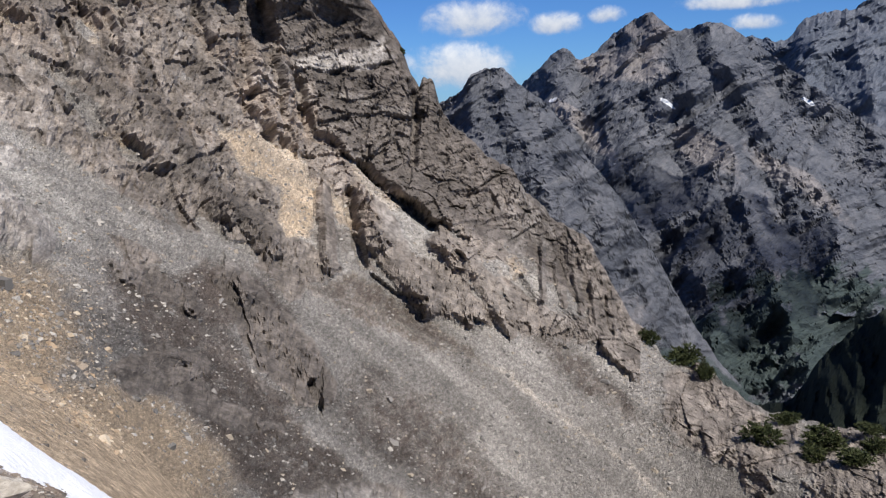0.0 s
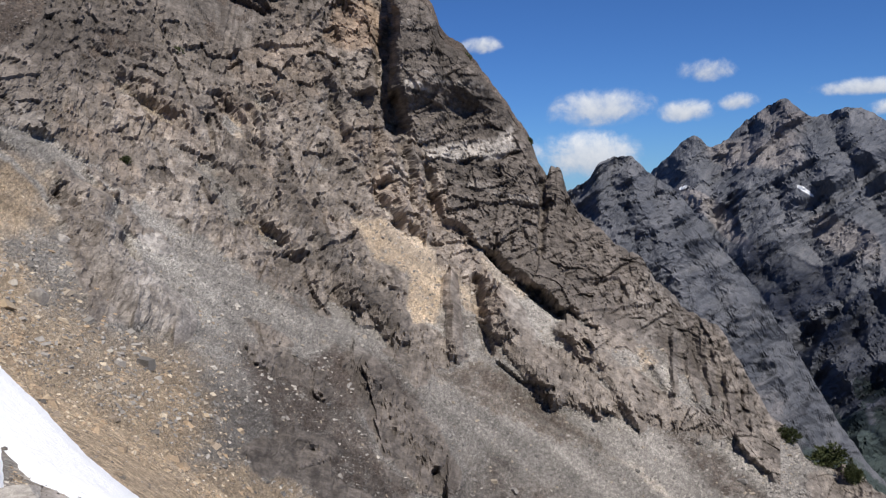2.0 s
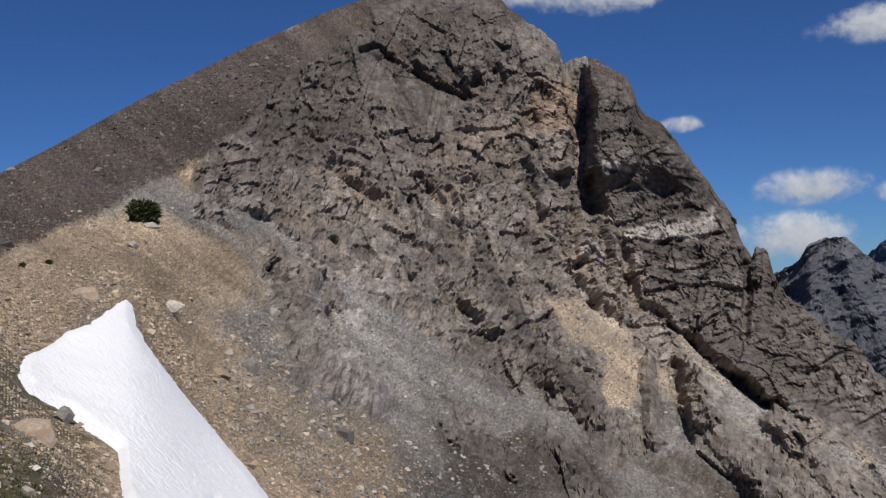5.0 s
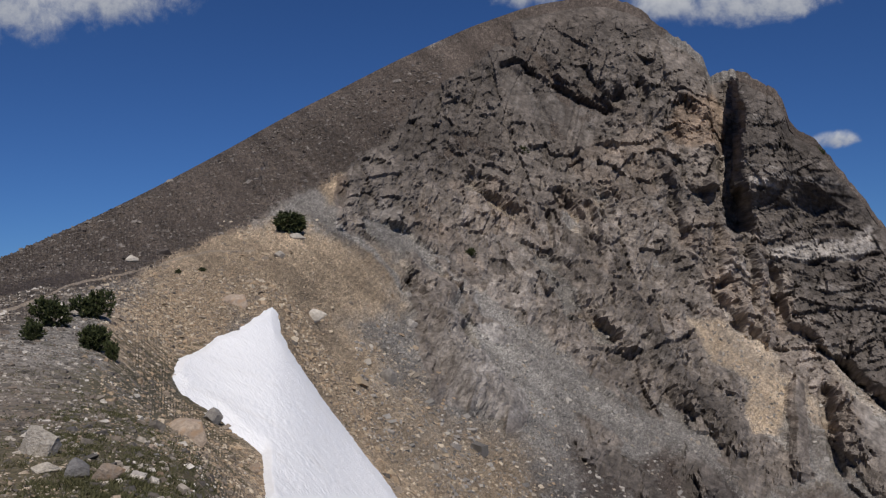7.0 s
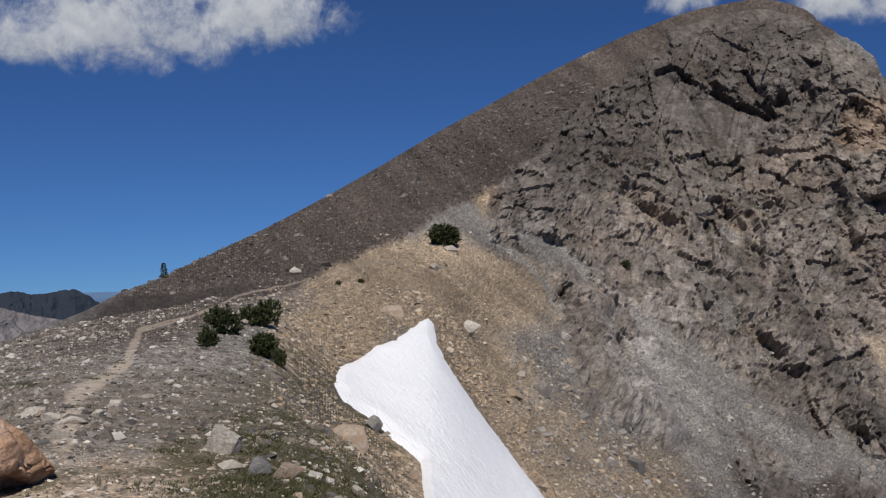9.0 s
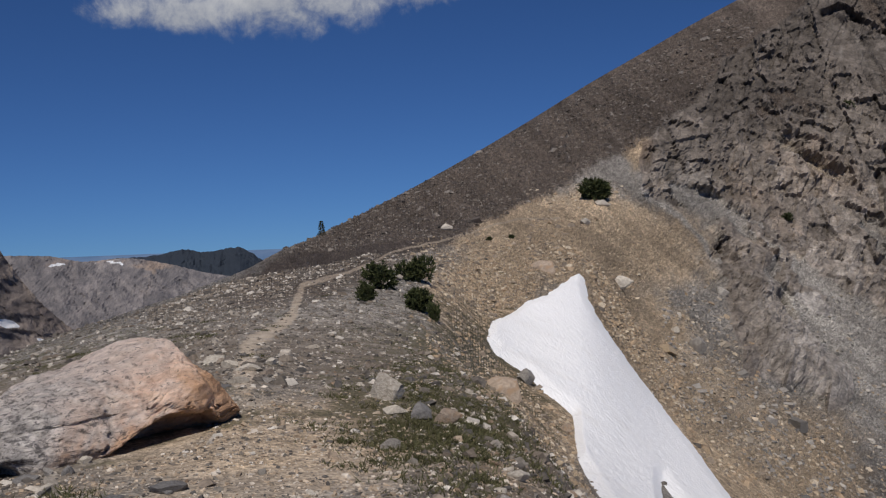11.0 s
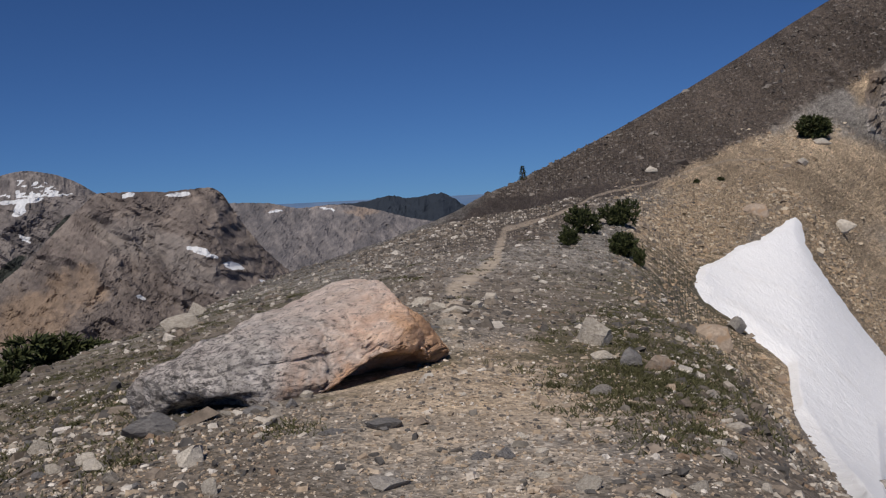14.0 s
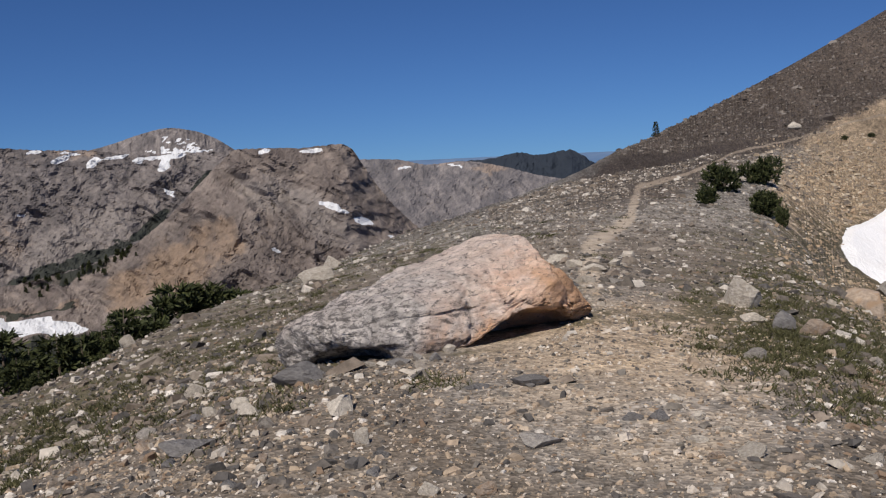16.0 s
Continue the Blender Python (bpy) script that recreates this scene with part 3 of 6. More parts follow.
# ribs and cracks: line, half width in degrees, height in metres
RIBS_LOW = [
    ([(-11.0, -0.0), (-10.8, -2.5), (-10.5, -5.4)], 0.75, 7.0),
    ([(-12.3, -1.5), (-11.8, -3.2), (-11.6, -4.9)], 0.65, 5.0),
    ([(-9.1, -8.3), (-8.8, -10.2), (-8.6, -12.5)], 0.90, 6.0),
    ([(-5.9, -9.9), (-4.8, -12.2), (-3.1, -14.7)], 1.60, 7.0),
    ([(-6.6, -8.1), (-6.4, -9.0)], 0.60, 5.0),
    ([(-18.5, -2.5), (-17.0, -5.6), (-14.9, -8.9), (-12.5, -11.0)], 1.50, 6.0),
    ([(-15.0, -12.9), (-12.5, -15.9), (-9.6, -20.2)], 1.50, 4.0),
    ([(-22.2, -17.6), (-19.2, -17.3), (-16.7, -18.2)], 0.90, 4.0),
    ([(-15.0, -20.7), (-12.3, -22.4)], 0.80, 3.0),
    ([(-31.2, -2.5), (-29.7, -5.2), (-27.9, -8.0), (-25.9, -9.6)], 1.80, 6.0),
]
RIBS_HIGH = [
    ([(-19.3, 3.9), (-18.3, 1.8), (-17.4, -0.7)], 0.80, 4.0),
    ([(-16.3, 6.2), (-15.2, 3.7), (-14.2, 0.1)], 0.80, 5.0),
    ([(-20.9, 3.3), (-20.2, 0.5), (-18.2, -1.7), (-15.8, -3.6)], 1.20, 5.0),
    ([(-27.8, 5.0), (-25.5, 3.5), (-24.2, 2.4)], 1.00, 4.0),
    ([(-31.7, -0.6), (-29.2, -2.5)], 0.90, 4.0),
    ([(-13.3, 4.0), (-12.8, 1.1), (-12.6, -1.7)], 0.70, 5.0),
    ([(-17.1, 13.7), (-16.1, 11.3), (-14.4, 9.2)], 0.90, 4.0),
    ([(-21.6, -0.2), (-18.3, -3.9), (-15.4, -8.2), (-13.0, -10.4)], 1.30, 4.0),
    ([(-21.9, -1.0), (-19.2, -4.8), (-16.9, -7.9)], 1.00, 3.0),
    ([(-1.8, -11.6), (0.9, -14.2), (2.7, -17.0)], 1.20, 4.0),
]
CRACKS_HIGH = [
    ([(-25.4, 11.5), (-24.4, 11.7), (-22.9, 10.5), (-21.0, 9.5), (-19.2, 8.5)], 0.20, 4.0),
    ([(-18.7, 9.4), (-18.5, 8.7)], 0.50, 5.0),
    ([(-17.1, 9.8), (-16.8, 9.0)], 0.30, 4.0),
    ([(-23.8, 10.3), (-22.7, 8.2), (-22.2, 7.2)], 0.22, 1.2),
    ([(-20.6, 10.5), (-21.1, 8.1), (-21.6, 6.1)], 0.22, 1.2),
    ([(-28.2, -4.6), (-27.7, -5.8)], 0.45, 4.0),
    ([(-27.1, 4.6), (-24.8, 3.5)], 0.25, 3.0),
    ([(-20.4, 2.9), (-20.0, 0.5)], 0.30, 4.0),
    ([(-22.8, 2.4), (-22.6, 0.3)], 0.20, 3.0),
    ([(-10.0, -1.2), (-9.6, -3.3), (-9.3, -4.8), (-7.9, -5.3)], 0.35, 5.0),
    ([(-12.6, -2.1), (-13.3, -2.7), (-12.0, -4.5), (-11.0, -5.1)], 0.30, 4.0),
]
CRACKS_LOW = [
    ([(-11.9, 9.3), (-12.0, 5.0), (-11.7, 1.5)], 0.75, 10.0),
    ([(-10.3, -0.7), (-7.6, -1.0), (-4.2, -0.6)], 0.2, 2.0),
    ([(-8.8, -4.1), (-7.5, -3.9), (-4.7, -3.7), (-3.3, -4.1)], 0.16, 2.5),
    ([(-2.9, -2.5), (-2.8, -4.6), (-3.1, -6.7)], 0.30, 4.0),
    ([(0.0, -9.0), (1.6, -8.8), (2.2, -9.7)], 0.16, 2.0),
    ([(-1.1, -10.8), (1.4, -10.6), (4.1, -10.1)], 0.2, 1.5),
    ([(-7.2, -8.2), (-6.9, -10.0), (-6.4, -12.8)], 0.35, 5.0),
    ([(3.3, -14.4), (4.3, -15.7)], 0.60, 4.0),
    ([(-6.2, -6.5), (-4.2, -8.7), (-2.0, -10.6)], 0.35, 6.0),
    ([(-5.9, -13.6), (-4.5, -14.7), (-2.7, -15.1)], 0.20, 3.0),
    ([(9.0, -13.9), (9.2, -17.0)], 0.25, 3.0),
    ([(-22.3, 3.7), (-20.7, 1.8), (-20.3, 0.2)], 0.30, 3.0),
]
LANES = [
    ([(-9.5, -14.4), (-4.6, -16.4), (2.6, -20.1), (6.3, -22.5), (9.9, -24.8), (13.2, -27.2)], 0.55),
    ([(-14.3, -12.3), (-11.0, -15.3), (-8.3, -17.2), (-7.0, -19.1)], 0.50),
    ([(-35.8, 2.2), (-34.7, 1.1), (-31.8, -2.3)], 0.40),
    ([(-27.7, -11.7), (-21.9, -14.5), (-17.9, -17.7)], 0.50),
    ([(-7.3, -23.8), (-2.9, -27.1)], 0.60),
]


def buttress_side(A, E):
    """Distance in degrees to the right of and above the buttress's edge."""
    best, side = np.full(A.shape, 99.0), np.zeros(A.shape)
    for k in range(len(edge_a) - 1):
        ax, ay, bx, by = edge_a[k], edge_e[k], edge_a[k + 1], edge_e[k + 1]
        ux, uy = bx - ax, by - ay
        t = np.clip(((A - ax) * ux + (E - ay) * uy) / (ux * ux + uy * uy), 0, 1)
        dist = np.hypot(A - ax - t * ux, E - ay - t * uy)
        s = np.sign(ux * (E - ay) - uy * (A - ax))
        near = dist < best
        side = np.where(near, s * dist, side)
        best = np.where(near, dist, best)
    return side


def inside(A, E, ring):
    """Distance in degrees into (+) or out of (-) a ring."""
    best, odd = np.full(A.shape, 99.0), np.zeros(A.shape, bool)
    for (ax, ay), (bx, by) in zip(ring, ring[1:] + ring[:1]):
        ux, uy = bx - ax, by - ay
        t = np.clip(((A - ax) * ux + (E - ay) * uy) / (ux * ux + uy * uy), 0, 1)
        best = np.minimum(best, np.hypot(A - ax - t * ux, E - ay - t * uy))
        cross = ((ay > E) != (by > E)) & (A < ux * (E - ay) / (uy if uy else 1e-9) + ax)
        odd ^= cross
    return np.where(odd, best, -best)


Q = P.reshape(-1, 3)
warp = np.stack([fbm(np.stack([A, E, 0 * A], -1).reshape(-1, 3) / 3.2, 6, s, 0.62) for s in (3, 5)], -1).reshape(*R.shape, 2)
Aw, Ew = A + warp[..., 0] * 1.7, E + warp[..., 1] * 1.3
side = buttress_side(A + warp[..., 0] * 1.3, E + warp[..., 1] * 1.3)
butt = smooth(side, -0.05, 0.35) * (A > -16) * (1 - smooth(A, -2.5, 3.5))


def region(ring, soft=0.45, wob=0.9):
    """1 inside a ring, 0 outside, with a broken edge."""
    a, e = zip(*ring)
    box = (A > min(a) - 2) & (A < max(a) + 2) & (E > min(e) - 2) & (E < max(e) + 2) & front
    v = np.zeros(A.shape)
    v[box] = smooth(inside((A + wob * warp[..., 0])[box], (E + wob * warp[..., 1])[box], ring), -soft, soft)
    return v


def along(line, wide, wob=0.5, left=1.0):
    """1 on a line, falling evenly to 0 at its half width; left: how much steeper its left side is."""
    a, e = zip(*line)
    box = (A > min(a) - 1.5 * wide - 1) & (A < max(a) + 1.5 * wide + 1) & (E > min(e) - 1.5 * wide - 1) & (E < max(e) + 1.5 * wide + 1) & front
    x, y = (A + wob * warp[..., 0])[box], (E + wob * warp[..., 1])[box]
    best = np.zeros(x.shape)
    for (ax, ay), (bx, by) in zip(line, line[1:]):
        ux, uy = bx - ax, by - ay
        t = np.clip(((x - ax) * ux + (y - ay) * uy) / (ux * ux + uy * uy), 0, 1)
        dx, dy = x - ax - t * ux, y - ay - t * uy
        d = np.hypot(dx, dy) * np.where(dx < 0, left, 1.0)
        best = np.maximum(best, np.clip(1 - d / wide, 0, 1))
    v = np.zeros(A.shape)
    v[box] = best
    return v


# debris lies between the outcrops, drawn out down the fall of the slope
lean = np.stack([(A * 0.77 - E * 0.64) / 4.2, (A * 0.64 + E * 0.77) / 2.0, 0 * A], -1).reshape(-1, 3)
crop = fbm(lean, 6, 131, 0.6).reshape(R.shape)
face_ring = region(FACE)
solid = np.maximum(smooth(A, -23, -16) * smooth(E, -12, -4), smooth(E, 1, 5))
fan, apron, gully, under = region(FAN), region(APRON), region(GULLY), region(LEDGE_SCREE)
debris = np.maximum(np.maximum(fan, apron), np.maximum(gully, under))
rock = face_ring * smooth(crop + 0.32 * solid, -0.16, 0.06) * (1 - 0.92 * debris)
rock = np.maximum(rock, smooth(side, -0.05, 0.5) * (A > -16) * (A < 11))
crops = np.maximum(np.maximum(region(RIB_DARK), region(STEP)), region(OUTCROP))
rock = np.maximum(rock, 0.95 * crops)
rock = np.maximum(rock, 0.9 * smooth(crop, 0.22, 0.36) * smooth(A, -33, -28) * (1 - smooth(A, -16, -9)) * smooth(R, 60, 110) * (1 - face_ring))
for b in [(-30, -22, 6, 3, -40, 0.4), (-9, -28, 5, 2, 0, 0.4), (16, -22.5, 4.5, 2.2, -25, 0.5), (23, -24, 4, 1.8, -10, 0.5)]:
    rock = np.maximum(rock, blob(Aw, Ew, *b))
rock *= front
lane = fbm(np.stack([(A * 0.77 - E * 0.64) / 6.0, (A * 0.64 + E * 0.77) / 0.75, 0 * A], -1).reshape(-1, 3), 5, 151, 0.6).reshape(R.shape)
slab, lanes = region(SLAB), [along(ln, w, 0.6) for ln, w in LANES]
ochre = np.zeros(R.shape)
for b in [(-24, -22, 9, 4, -20, 0.6), (-40, -0.8, 8, 3.2, -10, 0.5), (-35.5, -9, 3.6, 9, 30, 0.5), (-29, -15, 5, 5, -30, 0.6), (-36, 5, 1.2, 1.6, 30, 0.6), (-58, -12, 9, 2.5, 0, 0.6), (-44, -12, 4, 4, 40, 0.5), (-45, -3.5, 4.5, 2.6, 20, 0.5), (-31, -12, 4.5, 3.5, -35, 0.6)]:
    ochre = np.maximum(ochre, blob(Aw, Ew, *b))
ochre *= 1 - 0.7 * crops
for v, k in ((fan, 0.75), (region(RUST), 1.1), (region(BROWN), 0.4), (lanes[0], 0.45), (0.8 * along([(-10.8, -2), (-10.3, -5.4)], 0.4), 1.0), (0.5 * along([(-13.2, 5), (-12.9, 0)], 0.6), 1.0)):
    ochre = np.maximum(ochre, k * v)
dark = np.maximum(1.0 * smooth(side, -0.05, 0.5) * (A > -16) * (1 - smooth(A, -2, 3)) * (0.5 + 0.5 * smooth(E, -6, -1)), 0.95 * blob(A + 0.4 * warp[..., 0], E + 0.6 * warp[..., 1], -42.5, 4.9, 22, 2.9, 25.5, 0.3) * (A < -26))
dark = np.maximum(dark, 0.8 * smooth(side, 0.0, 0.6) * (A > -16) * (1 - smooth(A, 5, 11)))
for v, k in ((region(RIB_DARK), 0.75), (region(STEP), 0.45), (region(OUTCROP), 0.3), (region(SCREE_DARK, 0.9), 0.68), (region(BROWN, 0.6), 0.62), (along(RIBS_LOW[5][0], 1.7), 0.9)):
    dark = np.maximum(dark, k * v)
for b, k in [((-29, 8, 5.5, 4, 35, 0.6), 0.85), ((-22, 14.3, 8, 2.4, 0, 0.5), 1.0), ((-23, 10, 9, 4, 0, 0.6), 0.85), ((-24, 5, 3, 4, 0, 0.7), 0.5), ((-15, 3, 4, 6, 0, 0.7), 0.4), ((-20, -15.5, 6, 3.0, -35, 0.6), 0.5), ((-14, -14.5, 4, 2, -35, 0.6), 0.8), ((7.5, -19.8, 5, 1.1, -38, 0.5), 0.62), ((-3, -24, 8, 3.2, -38, 0.6), 0.62)]:
    dark = np.maximum(dark, k * blob(Aw, Ew, *b))
pale = np.zeros(R.shape)
for v, k in ((region(PLATE, 0.2, 0.4), 1.1), (region(BAND, 0.4, 1.0), 0.95), (region(SPOT, 0.2, 0.5), 0.9), (apron, 0.6), (under, 0.7), (gully, 0.6), (region(BLUE, 0.3), 0.55), (lanes[0], 0.6), (lanes[1], 0.6), (lanes[2], 1.1), (lanes[3], 0.5), (lanes[4], 0.5),
             (along([(-11.0, -0.3), (-10.4, -5.4)], 0.45), 0.6), (region(PANEL, 0.5), 0.4)):
    pale = np.maximum(pale, k * v)
for b, k in [((-33.3, 2.0, 1.5, 3.5, 40, 0.5), 0.6), ((-26, -8, 6, 3, -38, 0.7), 0.75), ((-30, -11.5, 4.5, 3, -38, 0.7), 0.55), ((8, -14.5, 5.5, 1.6, -42, 0.5), 0.3), ((7, -23, 6, 0.5, -42, 0.6), 0.4), ((-9, -28, 5, 2, 0, 0.4), 0.8), ((-31, -20.5, 6, 2.4, -40, 0.4), 0.75)]:
    pale = np.maximum(pale, k * blob(Aw, Ew, *b))
# the face is streaked pale, rusty and dark
face = face_ring * smooth(R, 60, 120)
pale = np.maximum(pale, 0.6 * butt * smooth(fbm(np.stack([A * 0.16, E * 1.1 + 0.25 * A, 0 * A], -1).reshape(-1, 3), 6, 191, 0.65).reshape(R.shape), 0.12, 0.4))
pale = np.maximum(pale, 0.5 * face * (1 - smooth(E, 6, 10)) * (1 - 0.8 * butt) * smooth(fbm(lean * 0.9 + 31, 5, 181, 0.6).reshape(R.shape), 0.08, 0.34))
ochre = np.maximum(ochre, 0.6 * face * (1 - 0.8 * butt) * smooth(fbm(lean * 0.7 + 57, 5, 182, 0.6).reshape(R.shape), 0.1, 0.38))
dark = np.maximum(dark, 0.5 * face * (1 - 0.7 * debris) * smooth(fbm(lean * 0.8 + 83, 5, 183, 0.6).reshape(R.shape), 0.12, 0.38))
dark = np.maximum(dark, 0.34 * smooth(-A, 45, 52) * smooth(R, 9, 16))
grass = np.maximum((0.62 * smooth(-A, 45, 50) + 0.33 * smooth(-A, 62, 72)) * (A > -110), 1.0 * blob(A, E, -48.5, -11, 8, 8, 40, 0.5)) * smooth(R, 5.5, 8.5)
grass = np.maximum(grass, 0.35 * blob(A, E, -43, 0.5, 9, 1.1, 8, 0.6))
grass *= 1 - 0.8 * dark
path_a, path_e, path_w = zip(*[(-60.5, -8.6, 1.3), (-60.3, -6.5, 0.85), (-58.4, -5.3, 0.6), (-57.5, -4.7, 0.48), (-57.2, -3.7, 0.42), (-56.9, -2.9, 0.28), (-52.8, -1.75, 0.13), (-51.4, -1.15, 0.12), (-46.7, -0.1, 0.1), (-43.5, 0.65, 0.1), (-41, 0.7, 0.09)])
def on_trail(A, E):
    """1 on the trodden line, 0 off it."""
    v = np.zeros(A.shape)
    for k in range(len(path_a) - 1):
        ax, ay, bx, by = path_a[k], path_e[k], path_a[k + 1], path_e[k + 1]
        ux, uy = bx - ax, by - ay
        t = np.clip(((A - ax) * ux + (E - ay) * uy) / (ux * ux + uy * uy), 0, 1)
        w = path_w[k] + t * (path_w[k + 1] - path_w[k])
        v = np.maximum(v, 1 - smooth(np.hypot(A - ax - t * ux, E - ay - t * uy) / w, 0.2, 1.1))
    return v


trail = on_trail(A + 0.25 * warp[..., 0], E + 0.16 * warp[..., 1])
trail = np.maximum(trail, 0.75 * blob(A, E, -60, -14, 10, 5.5, -12, 0.4))
trail *= front

# the snow bank's outline
SNOW_EDGE = [(-39.9, -2.7), (-41.9, -4.0), (-43.0, -4.35), (-44, -5.05), (-45.4, -5.6), (-45.7, -6.7), (-45.1, -7.7), (-43.4, -8.9), (-42, -10.2), (-40.6, -11.4), (-40.5, -13.0), (-40.35, -14.2), (-38.9, -16.6), (-38.3, -17.7),
             (-36.6, -21), (-35.4, -20), (-35.4, -15.2), (-34, -17.2), (-31.2, -18.9), (-28.9, -21.2), (-25.5, -23.4), (-23.8, -25.3), (-22.5, -27.2), (-20.5, -27.2), (-22.1, -25), (-25.4, -22.1), (-28.6, -18.9), (-30.9, -16.6), (-33.6, -12.9), (-35.1, -11), (-36.8, -8.6), (-38.4, -6.2), (-39.3, -4.4), (-39.5, -3.1)]


drift = inside(A, E, SNOW_EDGE)
drift = np.where((level > 1.1)[:, None] & (level < 6)[:, None], drift, -99.0)

# relief
far = smooth(np.log(R), math.log(9), math.log(120))
N = normals(P)
N *= np.where(N[..., 2:3] < 0, -1, 1)
toeye = -P + np.array([0, 0, EYE])
toeye /= np.linalg.norm(toeye, axis=2, keepdims=True)
lay = smooth(E, -15, -6)[..., None]
out = N * (0.04 + 0.26 * lay) + toeye * (0.96 - 0.26 * lay)
out /= np.linalg.norm(out, axis=2, keepdims=True)
keep = (1 - 0.75 * smooth(np.broadcast_to(level[:, None], R.shape), 6.6, 7.0)) * (level <= 7.05)[:, None]
flat = rock.reshape(-1)
pick = flat > 0.02
# lie of the face in metres, unrolled round the pass: sideways, up, inwards
LIE = np.stack([A * 3.84, E * 3.84, R * 0.12], -1)
lie = LIE.reshape(-1, 3)
scale = np.clip((R / 220.0) ** 0.75, 0.05, 1.4)
bulk = fbm(lie * np.array([1, 0.5, 1]) / 21.0, 4, 21, 0.45, True).reshape(R.shape)
soft = fbm(lie / 10.0, 5, 41, 0.6).reshape(R.shape)
shift = np.zeros(R.shape)
blocks, tone = np.zeros(len(Q)), np.zeros(len(Q))
for size, amp, sd, high, turn in ((17.0, 1.1, 1, 1.9, 0.45), (7.5, 1.3, 40, 1.7, -0.25), (3.4, 1.05, 80, 1.4, 0.4), (1.7, 0.6, 120, 1.2, -0.35), (0.9, 0.3, 160, 1.2, 0.2)):
    lv, edge = joints(lie[pick], size, sd, high, turn)
    if 3 < size < 8:
        tone[pick] += 0.6 * lv
    blocks[pick] += amp * (lv * 0.9 - 0.09 * (1 - smooth(edge, 0.0, 0.06)))
blocks = blocks.reshape(R.shape)
big = smooth(R, 20, 140)
slant = fbm(lean * 1.3 + 5, 4, 171, 0.5, True).reshape(R.shape)
pillar = fbm(lie * np.array([1, 0.16, 0.6]) / 4.5, 4, 63, 0.5, True).reshape(R.shape)
pillars = np.maximum(0.8 * blob(A, E, -16, 3, 6, 9, 0, 0.6), np.maximum(blob(A, E, 6.5, -13.5, 4.5, 2.6, -45, 0.5), blob(A, E, -12.8, -0.5, 2.2, 5, 0, 0.5))) + 0.3
# crags: sharp ribs running steeply down the face, broken at every size; slabs between them lie smoother
steep = np.stack([lie[:, 0] * 0.84 + lie[:, 1] * 0.545, (lie[:, 0] * 0.545 - lie[:, 1] * 0.84) * 0.42, lie[:, 2]], -1)
bend = np.stack([fbm(lie / 9.0, 4, 401 + k, 0.55) for k in (0, 1, 2)], -1)
crag = fbm((steep + 3.2 * bend) / 15.0, 8, 411, 0.6, True).reshape(R.shape)
ledge = fbm((lie * np.array([0.5, 1.0, 1.0]) + 2.5 * bend) / 9.0, 6, 431, 0.55, True).reshape(R.shape)
calm = 0.45 + 0.55 * smooth(fbm(lie / 26.0 + 9, 3, 421, 0.5).reshape(R.shape), -0.25, 0.3)
smoother = np.maximum(region(PANEL, 0.5), np.maximum(region(PLATE), np.maximum(0.6 * slab, 0.55 * region(OUTCROP, 0.8))))
shift += rock * big * (1 - 0.75 * smoother) * (1.0 * bulk + 0.95 * (1 - 0.25 * butt) * blocks + 2.0 * pillars * pillar + calm * (1 - 0.4 * butt) * 4.2 * crag + 2.2 * (1 - butt) * slant + (1.2 + 2.6 * butt) * ledge) * scale
# single ribs and pinnacles that stand clear of the face, and the cracks between
stand = np.zeros(R.shape)
for ln, w, k in RIBS_LOW + RIBS_HIGH + [([(4.9 + 1.1 * j, -12.2 - 0.75 * j), (5.1 + 1.1 * j, -15.4 - 0.4 * j)], 0.42, 4.5) for j in range(5)]:
    stand = np.maximum(stand, k * along(ln, w, 0.6, 1.9) ** 0.8)
stand *= 0.45 + 0.55 * smooth(crag, -0.4, 0.4)
shift += stand * big * front
rock = np.maximum(rock, smooth(stand, 0.8, 2.4) * front)
for ln, w, k in CRACKS_HIGH + CRACKS_LOW:
    shift -= k * smooth(along(ln, 1.25 * w, 0.25), 0.0, 0.7) * big
shift += (1 - rock) * scale * far * (1.1 * soft + 0.4 * fbm(lie / 2.0, 4, 77, 0.65).reshape(R.shape))
shift += (1 - smooth(R, 7, 14)) * 0.03 * fbm(Q / 0.5, 4, 91, 0.55).reshape(R.shape) + (1 - far) * smooth(R, 7, 14) * 0.09 * fbm(Q / 3.0, 2, 93, 0.5).reshape(R.shape)
flank = (1 - rock) * far * smooth(-A, 27, 31) * smooth(E, -3, 1) * smooth(dark, 0.3, 0.6) * smooth(R, 50, 80)
shift += flank * scale * (1.3 * fbm(lie / np.array([1.9, 1.0, 1.0]), 3, 611, 0.6, True).reshape(R.shape) + 0.8 * fbm(lie / 4.5, 3, 612, 0.5).reshape(R.shape))
shift *= 1 - smooth(drift, -0.3, 0.3)
P_SMOOTH = P.copy()
P2 = P + out * (shift * keep)[..., None] + toeye * (butt * (2.5 + 14.0 * smooth(E, 1.5, 4.5) + 4.0 * smooth(-E, 4.5, 6.5)) * big * (level <= 7.05)[:, None])[..., None]
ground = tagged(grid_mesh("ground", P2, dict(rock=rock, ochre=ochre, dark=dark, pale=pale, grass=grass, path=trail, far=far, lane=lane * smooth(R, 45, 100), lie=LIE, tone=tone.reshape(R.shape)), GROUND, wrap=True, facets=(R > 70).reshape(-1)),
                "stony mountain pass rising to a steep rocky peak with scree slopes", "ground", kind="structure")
GRID_P, GRID_A = P2, bearings


